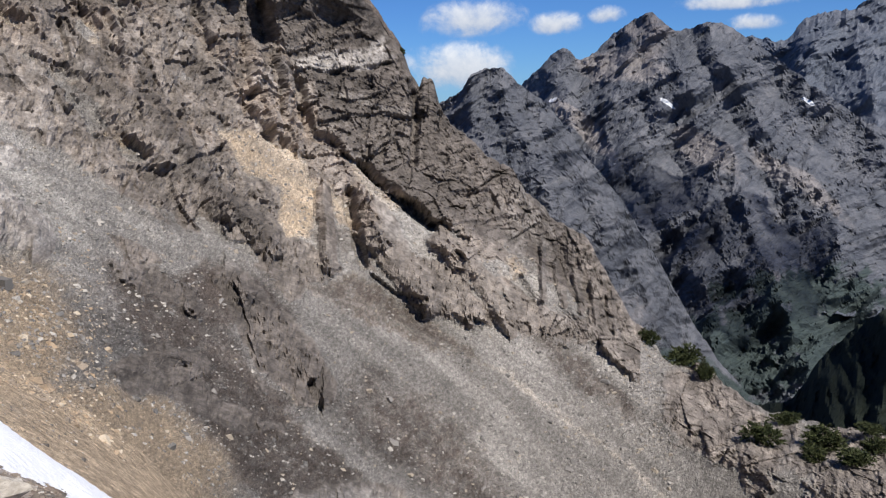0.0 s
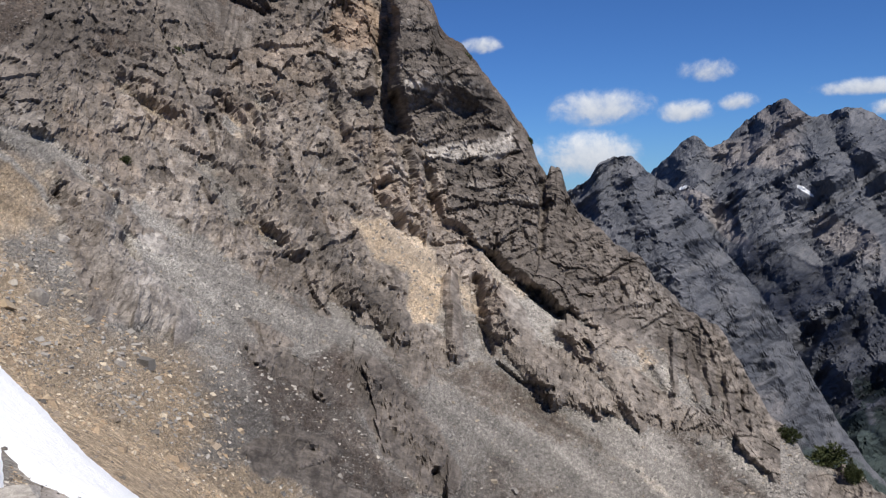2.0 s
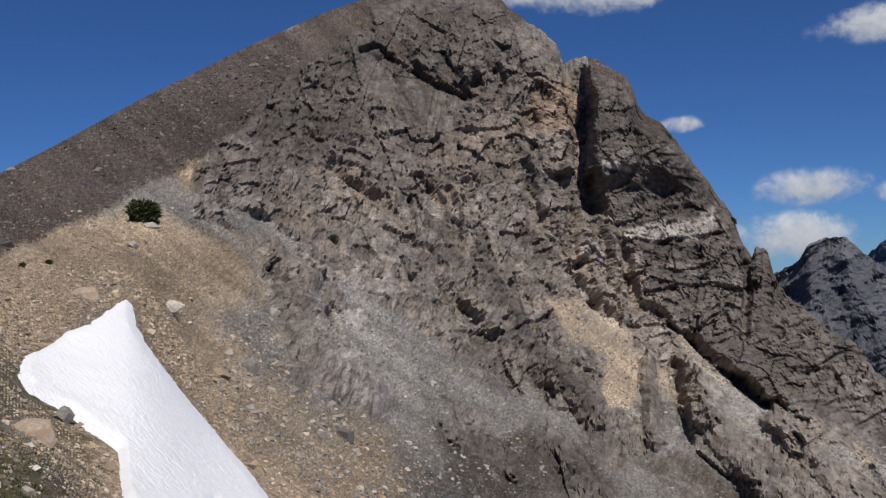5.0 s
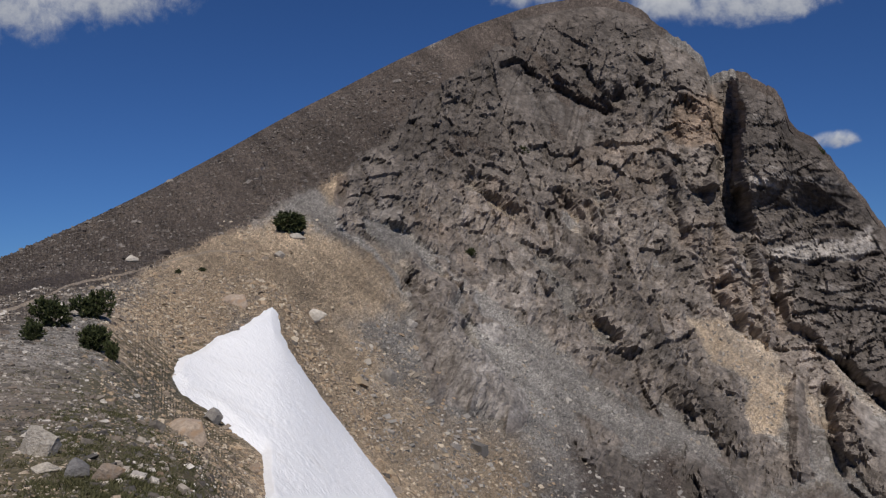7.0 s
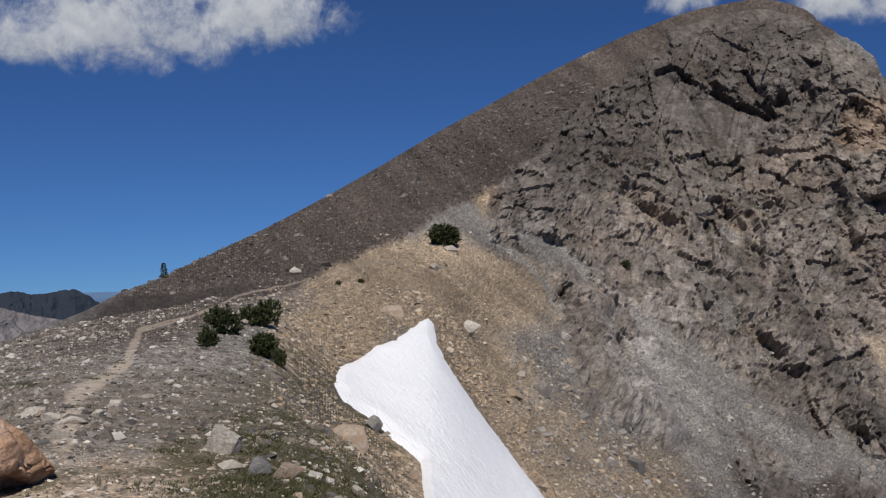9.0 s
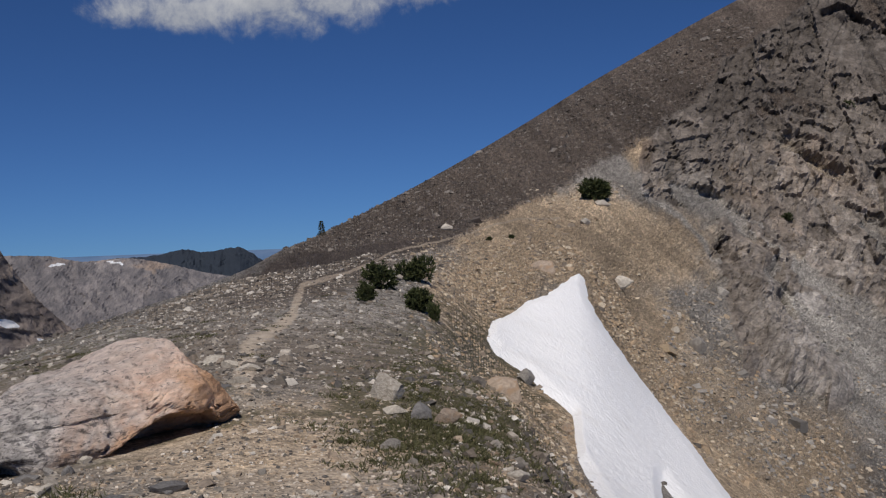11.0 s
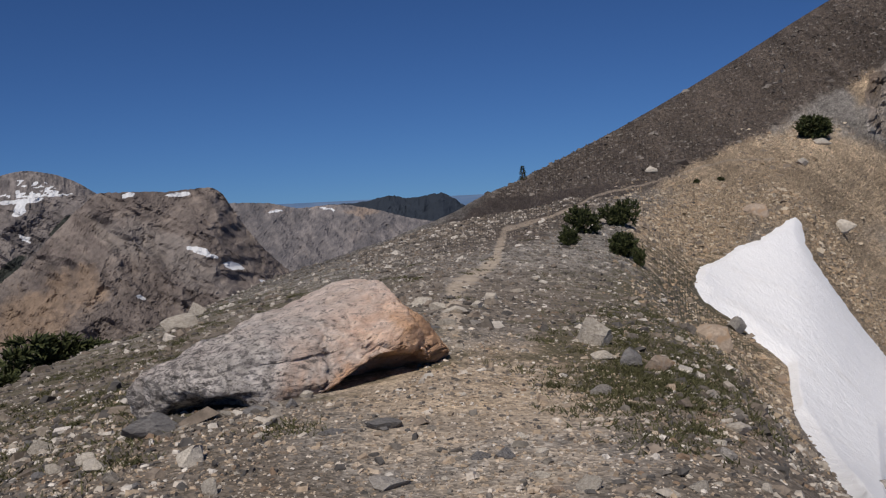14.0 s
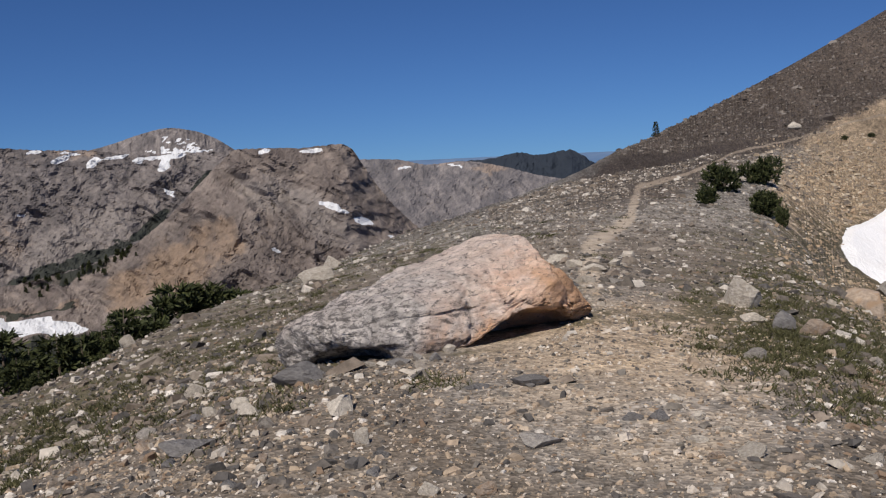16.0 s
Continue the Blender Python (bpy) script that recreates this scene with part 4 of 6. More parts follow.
def height_at(x, y):
    """The height of the ground at a place of the plan."""
    az, r = math.degrees(math.atan2(x, y)), math.hypot(x, y)
    c = int(np.argmin(np.abs(GRID_A - az)))
    return float(np.interp(r, R[:, c], GRID_P[:, c, 2]))


# ---- distant ranges ----
def range_sheet(name, skyline, depth, foot, a0, a1, step, rows, relief, seed, mat, label, fields, haze, lean=0.0, spurs=()):
    """A mountain wall: its skyline (bearing, height angle), its distance at crest and foot, ribs and gullies down its face."""
    bs = np.arange(a0, a1 + step, step)
    sa, se = zip(*skyline)
    top = pchip(sa, se, bs)
    wave = np.stack([bs * depth / 60.0 / relief, 0 * bs, 0 * bs], -1)
    jag = math.degrees(relief * 0.16 / depth) * fbm(wave * 2.2, 6, seed + 3, 0.62, True)
    s = np.linspace(0, 1, rows)[:, None]
    r = np.broadcast_to(foot[0] + (depth - foot[0]) * s ** 0.8, (rows, len(bs)))
    e = foot[1] + (top[None, :] - foot[1]) * s + jag[None, :] * smooth(s, 0.86, 1.0)
    P = place(bs, r, e)
    tail = P[-1:] + np.stack([np.sin(np.radians(bs)) * 250, np.cos(np.radians(bs)) * 250, np.full(len(bs), -160.0)], -1)[None]
    Qs = P.reshape(-1, 3)
    A = np.broadcast_to(bs[None, :], r.shape)
    k = depth * math.pi / 180
    c, sn = math.cos(radians(lean)), math.sin(radians(lean))
    LIE = np.stack([A * k, e * k, r * 0.1], -1)
    # along and across the fall of the wall
    u = np.stack([(A * c + e * sn) * k, (-A * sn + e * c) * k * 0.42, r * 0.1], -1).reshape(-1, 3)
    w = np.stack([fbm(u / (relief * 5), 3, seed + j) for j in (1, 2, 3)], -1) * relief * 1.6
    ribs = fbm((u + w) / (relief * 2.7), 6, seed, 0.5, True).reshape(r.shape)
    rough = fbm((LIE.reshape(-1, 3) + w) / (relief * 1.3), 6, seed + 9, 0.6, True).reshape(r.shape)
    lv, edge = joints(LIE.reshape(-1, 3), relief * 0.7, seed + 13, 1.5, 0.5)
    rough = rough + 0.3 * lv.reshape(r.shape)
    out = -P / np.linalg.norm(P, axis=2, keepdims=True) + np.array([0, 0, 0.12]) * (1 - smooth(s, 0.85, 1.0))[..., None]
    # sharp spurs running down from the summits
    wa, we = A + 1.3 * fbm(LIE.reshape(-1, 3) / (relief * 2.5), 5, seed + 41).reshape(r.shape), e + 1.0 * fbm(LIE.reshape(-1, 3) / (relief * 2.5), 5, seed + 42).reshape(r.shape)
    crest = np.zeros(r.shape)
    for line, wide, high in spurs:
        for (ax, ay), (bx, by) in zip(line, line[1:]):
            ux, uy = bx - ax, by - ay
            t = np.clip(((wa - ax) * ux + (we - ay) * uy) / (ux * ux + uy * uy), 0, 1)
            crest = np.maximum(crest, 0.5 * high * np.clip(1 - np.hypot(wa - ax - t * ux, we - ay - t * uy) / (1.35 * wide), 0, 1))
    P = P + out * crest[..., None]
    # gullies cut steeply on their west sides
    fine = fbm((u * np.array([1.0, 0.8, 1.0]) + 0.7 * w) / (relief * 0.8), 5, seed + 51, 0.55, True).reshape(r.shape)
    P = P + out * (relief * 1.7 * ribs + relief * 0.5 * fine + relief * 0.22 * rough)[..., None]
    fld = {}
    wz = fbm(Qs / (relief * 2.0), 4, seed + 31).reshape(r.shape)
    for key in ("warm", "talus", "woods", "snow"):
        v = np.zeros(r.shape)
        for b, k in fields.get(key, ()):
            v = np.maximum(v, k * blob(A + wz * (0.9 if key in ("warm", "woods") else 0.4), e + wz * (0.7 if key in ("warm", "woods") else 0.3), *b))
        fld[key] = np.concatenate([v, v[-1:]], 0)
    fld["lie"] = np.concatenate([LIE, LIE[-1:]], 0)
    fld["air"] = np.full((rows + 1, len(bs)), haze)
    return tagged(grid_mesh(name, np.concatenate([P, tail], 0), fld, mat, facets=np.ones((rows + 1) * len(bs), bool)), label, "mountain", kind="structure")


WEST_ROCK = range_material("west_rock", (0.135, 0.117, 0.11), (0.31, 0.27, 0.247), (0.37, 0.262, 0.175), (0.04, 0.045, 0.025), (0.014, 0.018, 0.012), -0.6, (0.13, 0.112, 0.102))
HILL_ROCK = range_material("hill_rock", (0.165, 0.133, 0.115), (0.32, 0.266, 0.228), (0.34, 0.238, 0.155), (0.04, 0.045, 0.025), (0.014, 0.018, 0.012), -0.6, (0.105, 0.085, 0.074))
# wooded far hill with its cloud shade put into near-black colours
SHADED_WOODS = range_material("far_woods", (0.02, 0.02, 0.022), (0.05, 0.047, 0.045), (0.08, 0.06, 0.05), (0.013, 0.015, 0.016), (0.006, 0.008, 0.009))
# rock greys, lowered to hold part of the cloud shade on the range
GREY = range_material("range_rock", (0.085, 0.083, 0.088), (0.17, 0.163, 0.164), (0.2, 0.162, 0.14), (0.05, 0.065, 0.03), (0.012, 0.02, 0.012))
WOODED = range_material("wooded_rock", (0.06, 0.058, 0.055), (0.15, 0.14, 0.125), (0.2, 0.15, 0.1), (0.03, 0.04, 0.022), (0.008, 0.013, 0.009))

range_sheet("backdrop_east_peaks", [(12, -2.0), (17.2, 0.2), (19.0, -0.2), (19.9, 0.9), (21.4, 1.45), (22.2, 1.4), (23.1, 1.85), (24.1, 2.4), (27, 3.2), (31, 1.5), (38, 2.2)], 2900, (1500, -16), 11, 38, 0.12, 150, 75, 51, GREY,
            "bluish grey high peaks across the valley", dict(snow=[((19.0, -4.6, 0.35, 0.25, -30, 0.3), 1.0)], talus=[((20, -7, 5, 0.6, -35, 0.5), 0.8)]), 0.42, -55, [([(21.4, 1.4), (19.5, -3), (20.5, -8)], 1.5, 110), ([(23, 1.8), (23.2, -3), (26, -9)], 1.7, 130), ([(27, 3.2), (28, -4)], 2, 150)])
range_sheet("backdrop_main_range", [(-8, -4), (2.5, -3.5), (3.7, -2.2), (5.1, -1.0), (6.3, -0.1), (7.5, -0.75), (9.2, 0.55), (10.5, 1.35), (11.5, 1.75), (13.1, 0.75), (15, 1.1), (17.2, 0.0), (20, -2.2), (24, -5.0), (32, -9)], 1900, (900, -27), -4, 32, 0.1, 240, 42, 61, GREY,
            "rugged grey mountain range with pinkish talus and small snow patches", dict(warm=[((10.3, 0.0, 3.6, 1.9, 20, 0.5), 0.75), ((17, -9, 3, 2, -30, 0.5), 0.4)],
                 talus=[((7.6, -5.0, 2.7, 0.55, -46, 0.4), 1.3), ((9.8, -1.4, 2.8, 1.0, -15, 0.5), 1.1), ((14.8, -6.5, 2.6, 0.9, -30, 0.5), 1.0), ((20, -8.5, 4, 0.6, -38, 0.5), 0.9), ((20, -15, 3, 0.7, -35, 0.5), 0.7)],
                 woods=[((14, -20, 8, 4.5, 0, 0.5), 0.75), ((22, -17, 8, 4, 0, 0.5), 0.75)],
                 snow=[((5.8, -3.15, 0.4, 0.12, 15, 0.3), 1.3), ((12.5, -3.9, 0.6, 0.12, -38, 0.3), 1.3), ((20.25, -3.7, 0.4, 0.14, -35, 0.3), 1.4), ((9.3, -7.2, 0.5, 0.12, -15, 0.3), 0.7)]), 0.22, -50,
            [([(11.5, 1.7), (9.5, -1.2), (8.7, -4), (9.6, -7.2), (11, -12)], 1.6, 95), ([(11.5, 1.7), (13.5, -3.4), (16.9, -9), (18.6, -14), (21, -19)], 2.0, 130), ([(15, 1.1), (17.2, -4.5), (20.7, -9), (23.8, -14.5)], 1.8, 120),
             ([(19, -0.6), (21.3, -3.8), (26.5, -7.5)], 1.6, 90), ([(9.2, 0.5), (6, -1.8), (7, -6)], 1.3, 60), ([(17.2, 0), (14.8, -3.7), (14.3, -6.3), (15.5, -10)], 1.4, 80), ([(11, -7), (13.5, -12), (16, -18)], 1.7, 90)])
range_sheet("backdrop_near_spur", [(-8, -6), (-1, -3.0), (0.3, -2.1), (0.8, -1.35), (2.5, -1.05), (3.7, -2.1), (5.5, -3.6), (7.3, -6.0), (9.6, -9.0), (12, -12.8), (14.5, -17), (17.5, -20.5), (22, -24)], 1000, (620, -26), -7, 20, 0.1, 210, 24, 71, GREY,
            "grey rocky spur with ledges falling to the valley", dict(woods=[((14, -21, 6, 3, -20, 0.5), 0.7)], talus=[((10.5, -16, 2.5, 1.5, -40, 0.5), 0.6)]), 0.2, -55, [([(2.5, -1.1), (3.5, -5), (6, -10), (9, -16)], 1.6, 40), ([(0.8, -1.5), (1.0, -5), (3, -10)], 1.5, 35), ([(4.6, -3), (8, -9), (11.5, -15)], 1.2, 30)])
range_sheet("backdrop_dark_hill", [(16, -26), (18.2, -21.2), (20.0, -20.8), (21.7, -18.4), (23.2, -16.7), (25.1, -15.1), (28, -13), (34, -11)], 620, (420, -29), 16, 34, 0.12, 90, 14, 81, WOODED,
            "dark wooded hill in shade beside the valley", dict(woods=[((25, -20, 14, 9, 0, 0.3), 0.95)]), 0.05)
range_sheet("backdrop_far_hill", [(-75, -3), (-68, -0.85), (-65.5, -0.72), (-63.8, -0.45), (-62.7, -0.62), (-60.7, -0.42), (-59.9, -0.8), (-58.8, -1.6), (-50, -3)], 3900, (3000, -4), -76, -50, 0.12, 50, 40, 91, SHADED_WOODS,
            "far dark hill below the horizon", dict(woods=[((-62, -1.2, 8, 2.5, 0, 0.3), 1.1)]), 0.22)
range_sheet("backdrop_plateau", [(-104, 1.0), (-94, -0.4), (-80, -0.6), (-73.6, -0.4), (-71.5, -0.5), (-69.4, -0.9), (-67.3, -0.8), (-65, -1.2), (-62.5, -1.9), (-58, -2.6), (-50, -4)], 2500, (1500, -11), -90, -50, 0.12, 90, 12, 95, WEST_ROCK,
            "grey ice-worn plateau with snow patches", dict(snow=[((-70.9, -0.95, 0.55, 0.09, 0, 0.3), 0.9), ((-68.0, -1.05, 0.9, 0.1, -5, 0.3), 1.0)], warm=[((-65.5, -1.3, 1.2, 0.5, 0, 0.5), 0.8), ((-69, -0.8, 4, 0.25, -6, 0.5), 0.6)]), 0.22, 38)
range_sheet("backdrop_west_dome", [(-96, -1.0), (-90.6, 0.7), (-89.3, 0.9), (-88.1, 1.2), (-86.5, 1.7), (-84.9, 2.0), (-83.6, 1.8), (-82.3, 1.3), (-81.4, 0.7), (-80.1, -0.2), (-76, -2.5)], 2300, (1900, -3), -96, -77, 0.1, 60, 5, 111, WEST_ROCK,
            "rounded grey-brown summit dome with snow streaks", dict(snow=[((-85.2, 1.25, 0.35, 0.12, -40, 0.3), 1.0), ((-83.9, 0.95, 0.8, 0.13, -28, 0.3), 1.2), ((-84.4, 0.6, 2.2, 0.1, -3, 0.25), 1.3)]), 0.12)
# trees and shade behind the hill's crest, both painted as dark wood colour
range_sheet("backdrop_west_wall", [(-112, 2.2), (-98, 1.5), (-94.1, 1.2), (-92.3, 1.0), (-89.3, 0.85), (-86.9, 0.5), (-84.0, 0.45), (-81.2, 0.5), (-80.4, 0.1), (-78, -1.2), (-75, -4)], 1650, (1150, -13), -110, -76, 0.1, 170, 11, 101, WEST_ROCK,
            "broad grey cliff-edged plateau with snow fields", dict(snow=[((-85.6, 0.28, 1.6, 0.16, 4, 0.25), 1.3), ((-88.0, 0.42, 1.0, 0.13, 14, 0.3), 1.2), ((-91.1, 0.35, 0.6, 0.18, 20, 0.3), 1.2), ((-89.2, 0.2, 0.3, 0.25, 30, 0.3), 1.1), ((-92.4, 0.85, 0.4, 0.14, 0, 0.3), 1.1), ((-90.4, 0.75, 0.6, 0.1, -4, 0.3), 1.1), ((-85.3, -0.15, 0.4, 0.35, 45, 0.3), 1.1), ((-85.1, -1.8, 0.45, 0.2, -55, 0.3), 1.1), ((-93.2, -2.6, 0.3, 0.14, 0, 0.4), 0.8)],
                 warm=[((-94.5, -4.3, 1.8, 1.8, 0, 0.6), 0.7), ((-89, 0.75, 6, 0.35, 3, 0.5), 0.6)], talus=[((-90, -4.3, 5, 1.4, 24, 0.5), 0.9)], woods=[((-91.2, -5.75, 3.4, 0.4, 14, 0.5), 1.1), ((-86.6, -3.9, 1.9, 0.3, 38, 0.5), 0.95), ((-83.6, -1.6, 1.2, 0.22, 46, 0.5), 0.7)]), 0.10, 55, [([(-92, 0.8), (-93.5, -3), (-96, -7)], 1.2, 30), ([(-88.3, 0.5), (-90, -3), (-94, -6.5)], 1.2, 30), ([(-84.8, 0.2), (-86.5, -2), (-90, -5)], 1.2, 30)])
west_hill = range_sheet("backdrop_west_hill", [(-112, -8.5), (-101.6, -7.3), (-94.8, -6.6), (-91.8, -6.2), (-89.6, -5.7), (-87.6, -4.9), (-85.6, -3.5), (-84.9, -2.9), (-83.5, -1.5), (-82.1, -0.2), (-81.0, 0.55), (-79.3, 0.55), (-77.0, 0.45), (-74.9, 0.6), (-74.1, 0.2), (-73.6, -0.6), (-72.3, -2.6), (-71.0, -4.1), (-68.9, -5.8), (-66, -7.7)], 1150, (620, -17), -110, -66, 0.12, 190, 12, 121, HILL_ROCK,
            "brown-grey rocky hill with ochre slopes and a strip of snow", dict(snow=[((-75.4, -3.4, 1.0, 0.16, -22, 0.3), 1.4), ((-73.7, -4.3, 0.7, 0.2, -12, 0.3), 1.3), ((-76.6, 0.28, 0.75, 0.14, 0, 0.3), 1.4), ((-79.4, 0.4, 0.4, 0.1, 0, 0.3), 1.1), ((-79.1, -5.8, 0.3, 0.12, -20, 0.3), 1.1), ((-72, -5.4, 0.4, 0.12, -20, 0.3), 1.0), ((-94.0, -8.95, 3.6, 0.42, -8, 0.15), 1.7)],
                 warm=[((-82.6, -4.9, 1.8, 1.4, -15, 0.5), 0.85), ((-85, -6.5, 2.4, 1.6, 10, 0.5), 0.95), ((-88, -7.6, 1.4, 1.2, 10, 0.5), 1.0), ((-94.5, -8.0, 4.5, 0.35, -3, 0.4), 0.9)], talus=[((-77, -3.5, 4, 1.2, -38, 0.6), 1.0), ((-80, -2.2, 2.5, 0.9, -45, 0.6), 0.8)], woods=[((-90.8, -6.2, 3.6, 0.3, 17, 0.7), 0.55), ((-95, -8.1, 4, 0.16, -3, 0.4), 0.9), ((-94, -10.5, 5, 0.9, 4, 0.5), 0.8)]), 0.08, 52, [([(-74.6, 0.4), (-76.5, -3), (-79, -7)], 1.6, 30), ([(-78.5, 0.4), (-80.6, -3), (-82.4, -7)], 1.3, 30), ([(-84.5, -4), (-85.4, -7), (-86.5, -9)], 0.8, 18)])

# the low country, out to the horizon
bs = np.arange(0, 360, 3.0)
rad = np.array([300, 700, 1200, 2000, 3000, 4000, 4850.0])
zz = np.array([-700, -900, -950, -800, -450, -180, -49.0])
zz = zz[:, None] - (np.cos(np.radians(bs - 10)) > 0.55)[None] * np.array([0, 0, 0, 60, 130, 210, 270.0])[:, None]
P = np.stack([rad[:, None] * np.sin(np.radians(bs))[None], rad[:, None] * np.cos(np.radians(bs))[None], zz], -1)
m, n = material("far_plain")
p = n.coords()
# the haze over the plain is put into its blue base colours
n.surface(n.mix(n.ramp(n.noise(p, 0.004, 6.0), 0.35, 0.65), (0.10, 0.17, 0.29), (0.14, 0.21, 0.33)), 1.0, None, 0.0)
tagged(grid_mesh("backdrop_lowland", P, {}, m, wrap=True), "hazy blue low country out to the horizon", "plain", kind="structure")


# clouds that shade the far range, high over the valley
m, n = material("cloud")
vapour = n.surface((0.9, 0.9, 0.9), 1.0, None, 0.0)
n.link(n.ramp(n.noise(n.coords(), 2.5, 5.0, 0.6), 0.35, 0.65, 0.1, 0.62), vapour.inputs["Alpha"])
for k, (az, el, r, up, wide) in enumerate([(12.0, -5.0, 1450, 900, 150), (21.5, -7.5, 1350, 900, 170), (24.0, -18.0, 520, 700, 110)]):
    bm = bmesh.new()
    bmesh.ops.create_icosphere(bm, subdivisions=5, radius=1.0)
    v = np.array([x.co for x in bm.verts])
    v *= (1 + 0.45 * fbm(v * 1.6 + 7 * k, 5, 500 + k, 0.6))[:, None]
    for x, c in zip(bm.verts, v):
        x.co = c * (1.0, 0.75, 0.3)
    me = bpy.data.meshes.new("cloud")
    bm.to_mesh(me)
    bm.free()
    me.shade_smooth()
    me.materials.append(m)
    ob = new("backdrop_cloud", me)
    at = toward(az, el) * r + toward(SUN_AZ, SUN_EL) * up
    ob.matrix_world = Matrix.Translation(at) @ Matrix.Rotation(0.8 * k, 4, "Z") @ Matrix.Diagonal((wide, wide, wide, 1))
    tagged(ob, "white cumulus cloud drifting above the valley", "cloud", kind="structure")


# ---- things: helpers ----
def mesh_from(name, verts, faces, mat, smooth_faces=False):
    me = bpy.data.meshes.new(name)
    me.from_pydata([tuple(v) for v in verts], [], [tuple(f) for f in faces])
    if smooth_faces:
        me.shade_smooth()
    me.materials.append(mat)
    return me


def part(name, me, parent, label=""):
    ob = new(name, me)
    ob.parent = parent
    return tagged(ob, label)


def sight(eye, az, el):
    """Where a line from the eye meets the ground."""
    d, o = toward(az, el), Vector(eye)
    r, last = 2.5, 2.5
    while r < 420:
        p = o + d * r
        if p.z <= height_at(p.x, p.y):
            break
        last, r = r, r * 1.02 + 0.02
    for _ in range(8):
        m = (last + r) / 2
        p = o + d * m
        if p.z <= height_at(p.x, p.y):
            r = m
        else:
            last = m
    p = o + d * r
    return Vector((p.x, p.y, height_at(p.x, p.y))), r


WEST, NORTH = (-0.497, 0.10, 1.533), (-0.28, 0.166, 1.564)


def ico(sub):
    bm = bmesh.new()
    bmesh.ops.create_icosphere(bm, subdivisions=sub, radius=1.0)
    v = np.array([x.co for x in bm.verts])
    f = np.array([[x.index for x in y.verts] for y in bm.faces])
    bm.free()
    return v, f


def stone_shape(sub, seed, flat=0.55, blocky=0.5):
    """A broken stone: a ball cut by planes and roughened; half width 1."""
    v, f = ico(sub)
    rng = np.random.RandomState(seed)
    for _ in range(12 + 4 * sub):
        d = rng.normal(size=3)
        d /= np.linalg.norm(d)
        lim = rng.uniform(0.35, 0.75) if blocky > 0.3 else rng.uniform(0.7, 0.95)
        over = np.maximum(v @ d - lim, 0)
        v = v - over[:, None] * d
    v *= np.array([1.0, rng.uniform(0.6, 0.9), flat])
    v /= np.abs(v[:, :2]).max()
    if sub > 1:
        v += v * (0.06 * fbm(v * 3.0 + seed, 4, seed, 0.6))[:, None]
    return v, f


CUBE_F = np.array([(0, 2, 3, 1), (4, 5, 7, 6), (0, 1, 5, 4), (2, 6, 7, 3), (0, 4, 6, 2), (1, 3, 7, 5)])


def chip_shape(seed):
    """A small angular chip of eight corners; half width 1."""
    g = np.random.RandomState(seed)
    v = np.array([(x, y, z) for x in (-1, 1) for y in (-1, 1) for z in (-1, 1)], float)
    v *= g.uniform(0.55, 1.1, v.shape)
    v[:, :2] *= np.where(v[:, 2:3] > 0, g.uniform(0.5, 0.9), 1.0)
    v *= (1.1, g.uniform(0.5, 0.9), g.uniform(0.28, 0.6))
    return v, np.concatenate([CUBE_F[:, (0, 1, 2)], CUBE_F[:, (0, 2, 3)]])


def stone_material(name, base, spot, rust=None, spread=0.0):
    m, n = material(name)
    p = n.coords()
    info = n.add("ShaderNodeObjectInfo").outputs["Random"]
    a = n.noise(p, 5.0, 7.0, 0.7, 0.4)
    colour = n.mix(n.ramp(a, 0.35, 0.66), spot, base)
    if rust:
        colour = n.mix(n.ramp(n.noise(p, 1.7, 5.0, 0.6, 0.5), 0.45, 0.65), colour, rust)
    colour = n.mix(1.0, colour, n.math_rgb(n.ramp(info, 0.0, 1.0, 1 - spread, 1 + spread)), "MULTIPLY")
    colour = n.mix(n.ramp(n.noise(p, 22.0, 3.0), 0.6, 0.72, 0.0, 0.5), colour, (0.07, 0.065, 0.06))
    h = n.math("ADD", n.noise(p, 12.0, 7.0, 0.7), n.math("MULTIPLY", n.voronoi(p, 6.0), 0.4))
    n.surface(colour, 0.88, n.bump(h, 0.6, 0.03), 0.25)
    return m


PALE = stone_material("pale_stone", (0.55, 0.50, 0.43), (0.36, 0.32, 0.27), None, 0.2)
SLATE = stone_material("slate_stone", (0.23, 0.22, 0.213), (0.145, 0.138, 0.135), None, 0.2)
RUSTY = stone_material("rusty_stone", (0.42, 0.34, 0.27), (0.28, 0.22, 0.17), (0.36, 0.25, 0.165), 0.2)
GREYISH = stone_material("grey_stone", (0.36, 0.335, 0.30), (0.22, 0.2, 0.185), None, 0.25)

# ---- snow bank ----
cols = np.where((bearings > -47.5) & (bearings < -19))[0]
rows = np.where((level > 1.1) & (level < 5.2))[0]
S = P_SMOOTH[rows[0]:rows[-1] + 1, cols[0]:cols[-1] + 1].copy()
into = drift[rows[0]:rows[-1] + 1, cols[0]:cols[-1] + 1]
wav = fbm(S.reshape(-1, 3) / 1.3, 4, 201, 0.55).reshape(into.shape)
into = into + 0.11 * fbm(S.reshape(-1, 3) / 0.9, 4, 207, 0.6).reshape(into.shape)
lift = np.clip(into * 0.5, -0.35, 0.26) + 0.04 * wav * (into > 0) - 0.9 * (1 - smooth(level[rows], 1.1, 1.3))[:, None]
S[..., 2] += lift
keep_v = into > -0.45
idx = np.cumsum(keep_v.reshape(-1)).reshape(keep_v.shape) - 1
q = keep_v[:-1, :-1] & keep_v[1:, :-1] & keep_v[:-1, 1:] & keep_v[1:, 1:]
quads = np.stack([idx[:-1, :-1], idx[:-1, 1:], idx[1:, 1:], idx[1:, :-1]], -1)[q]
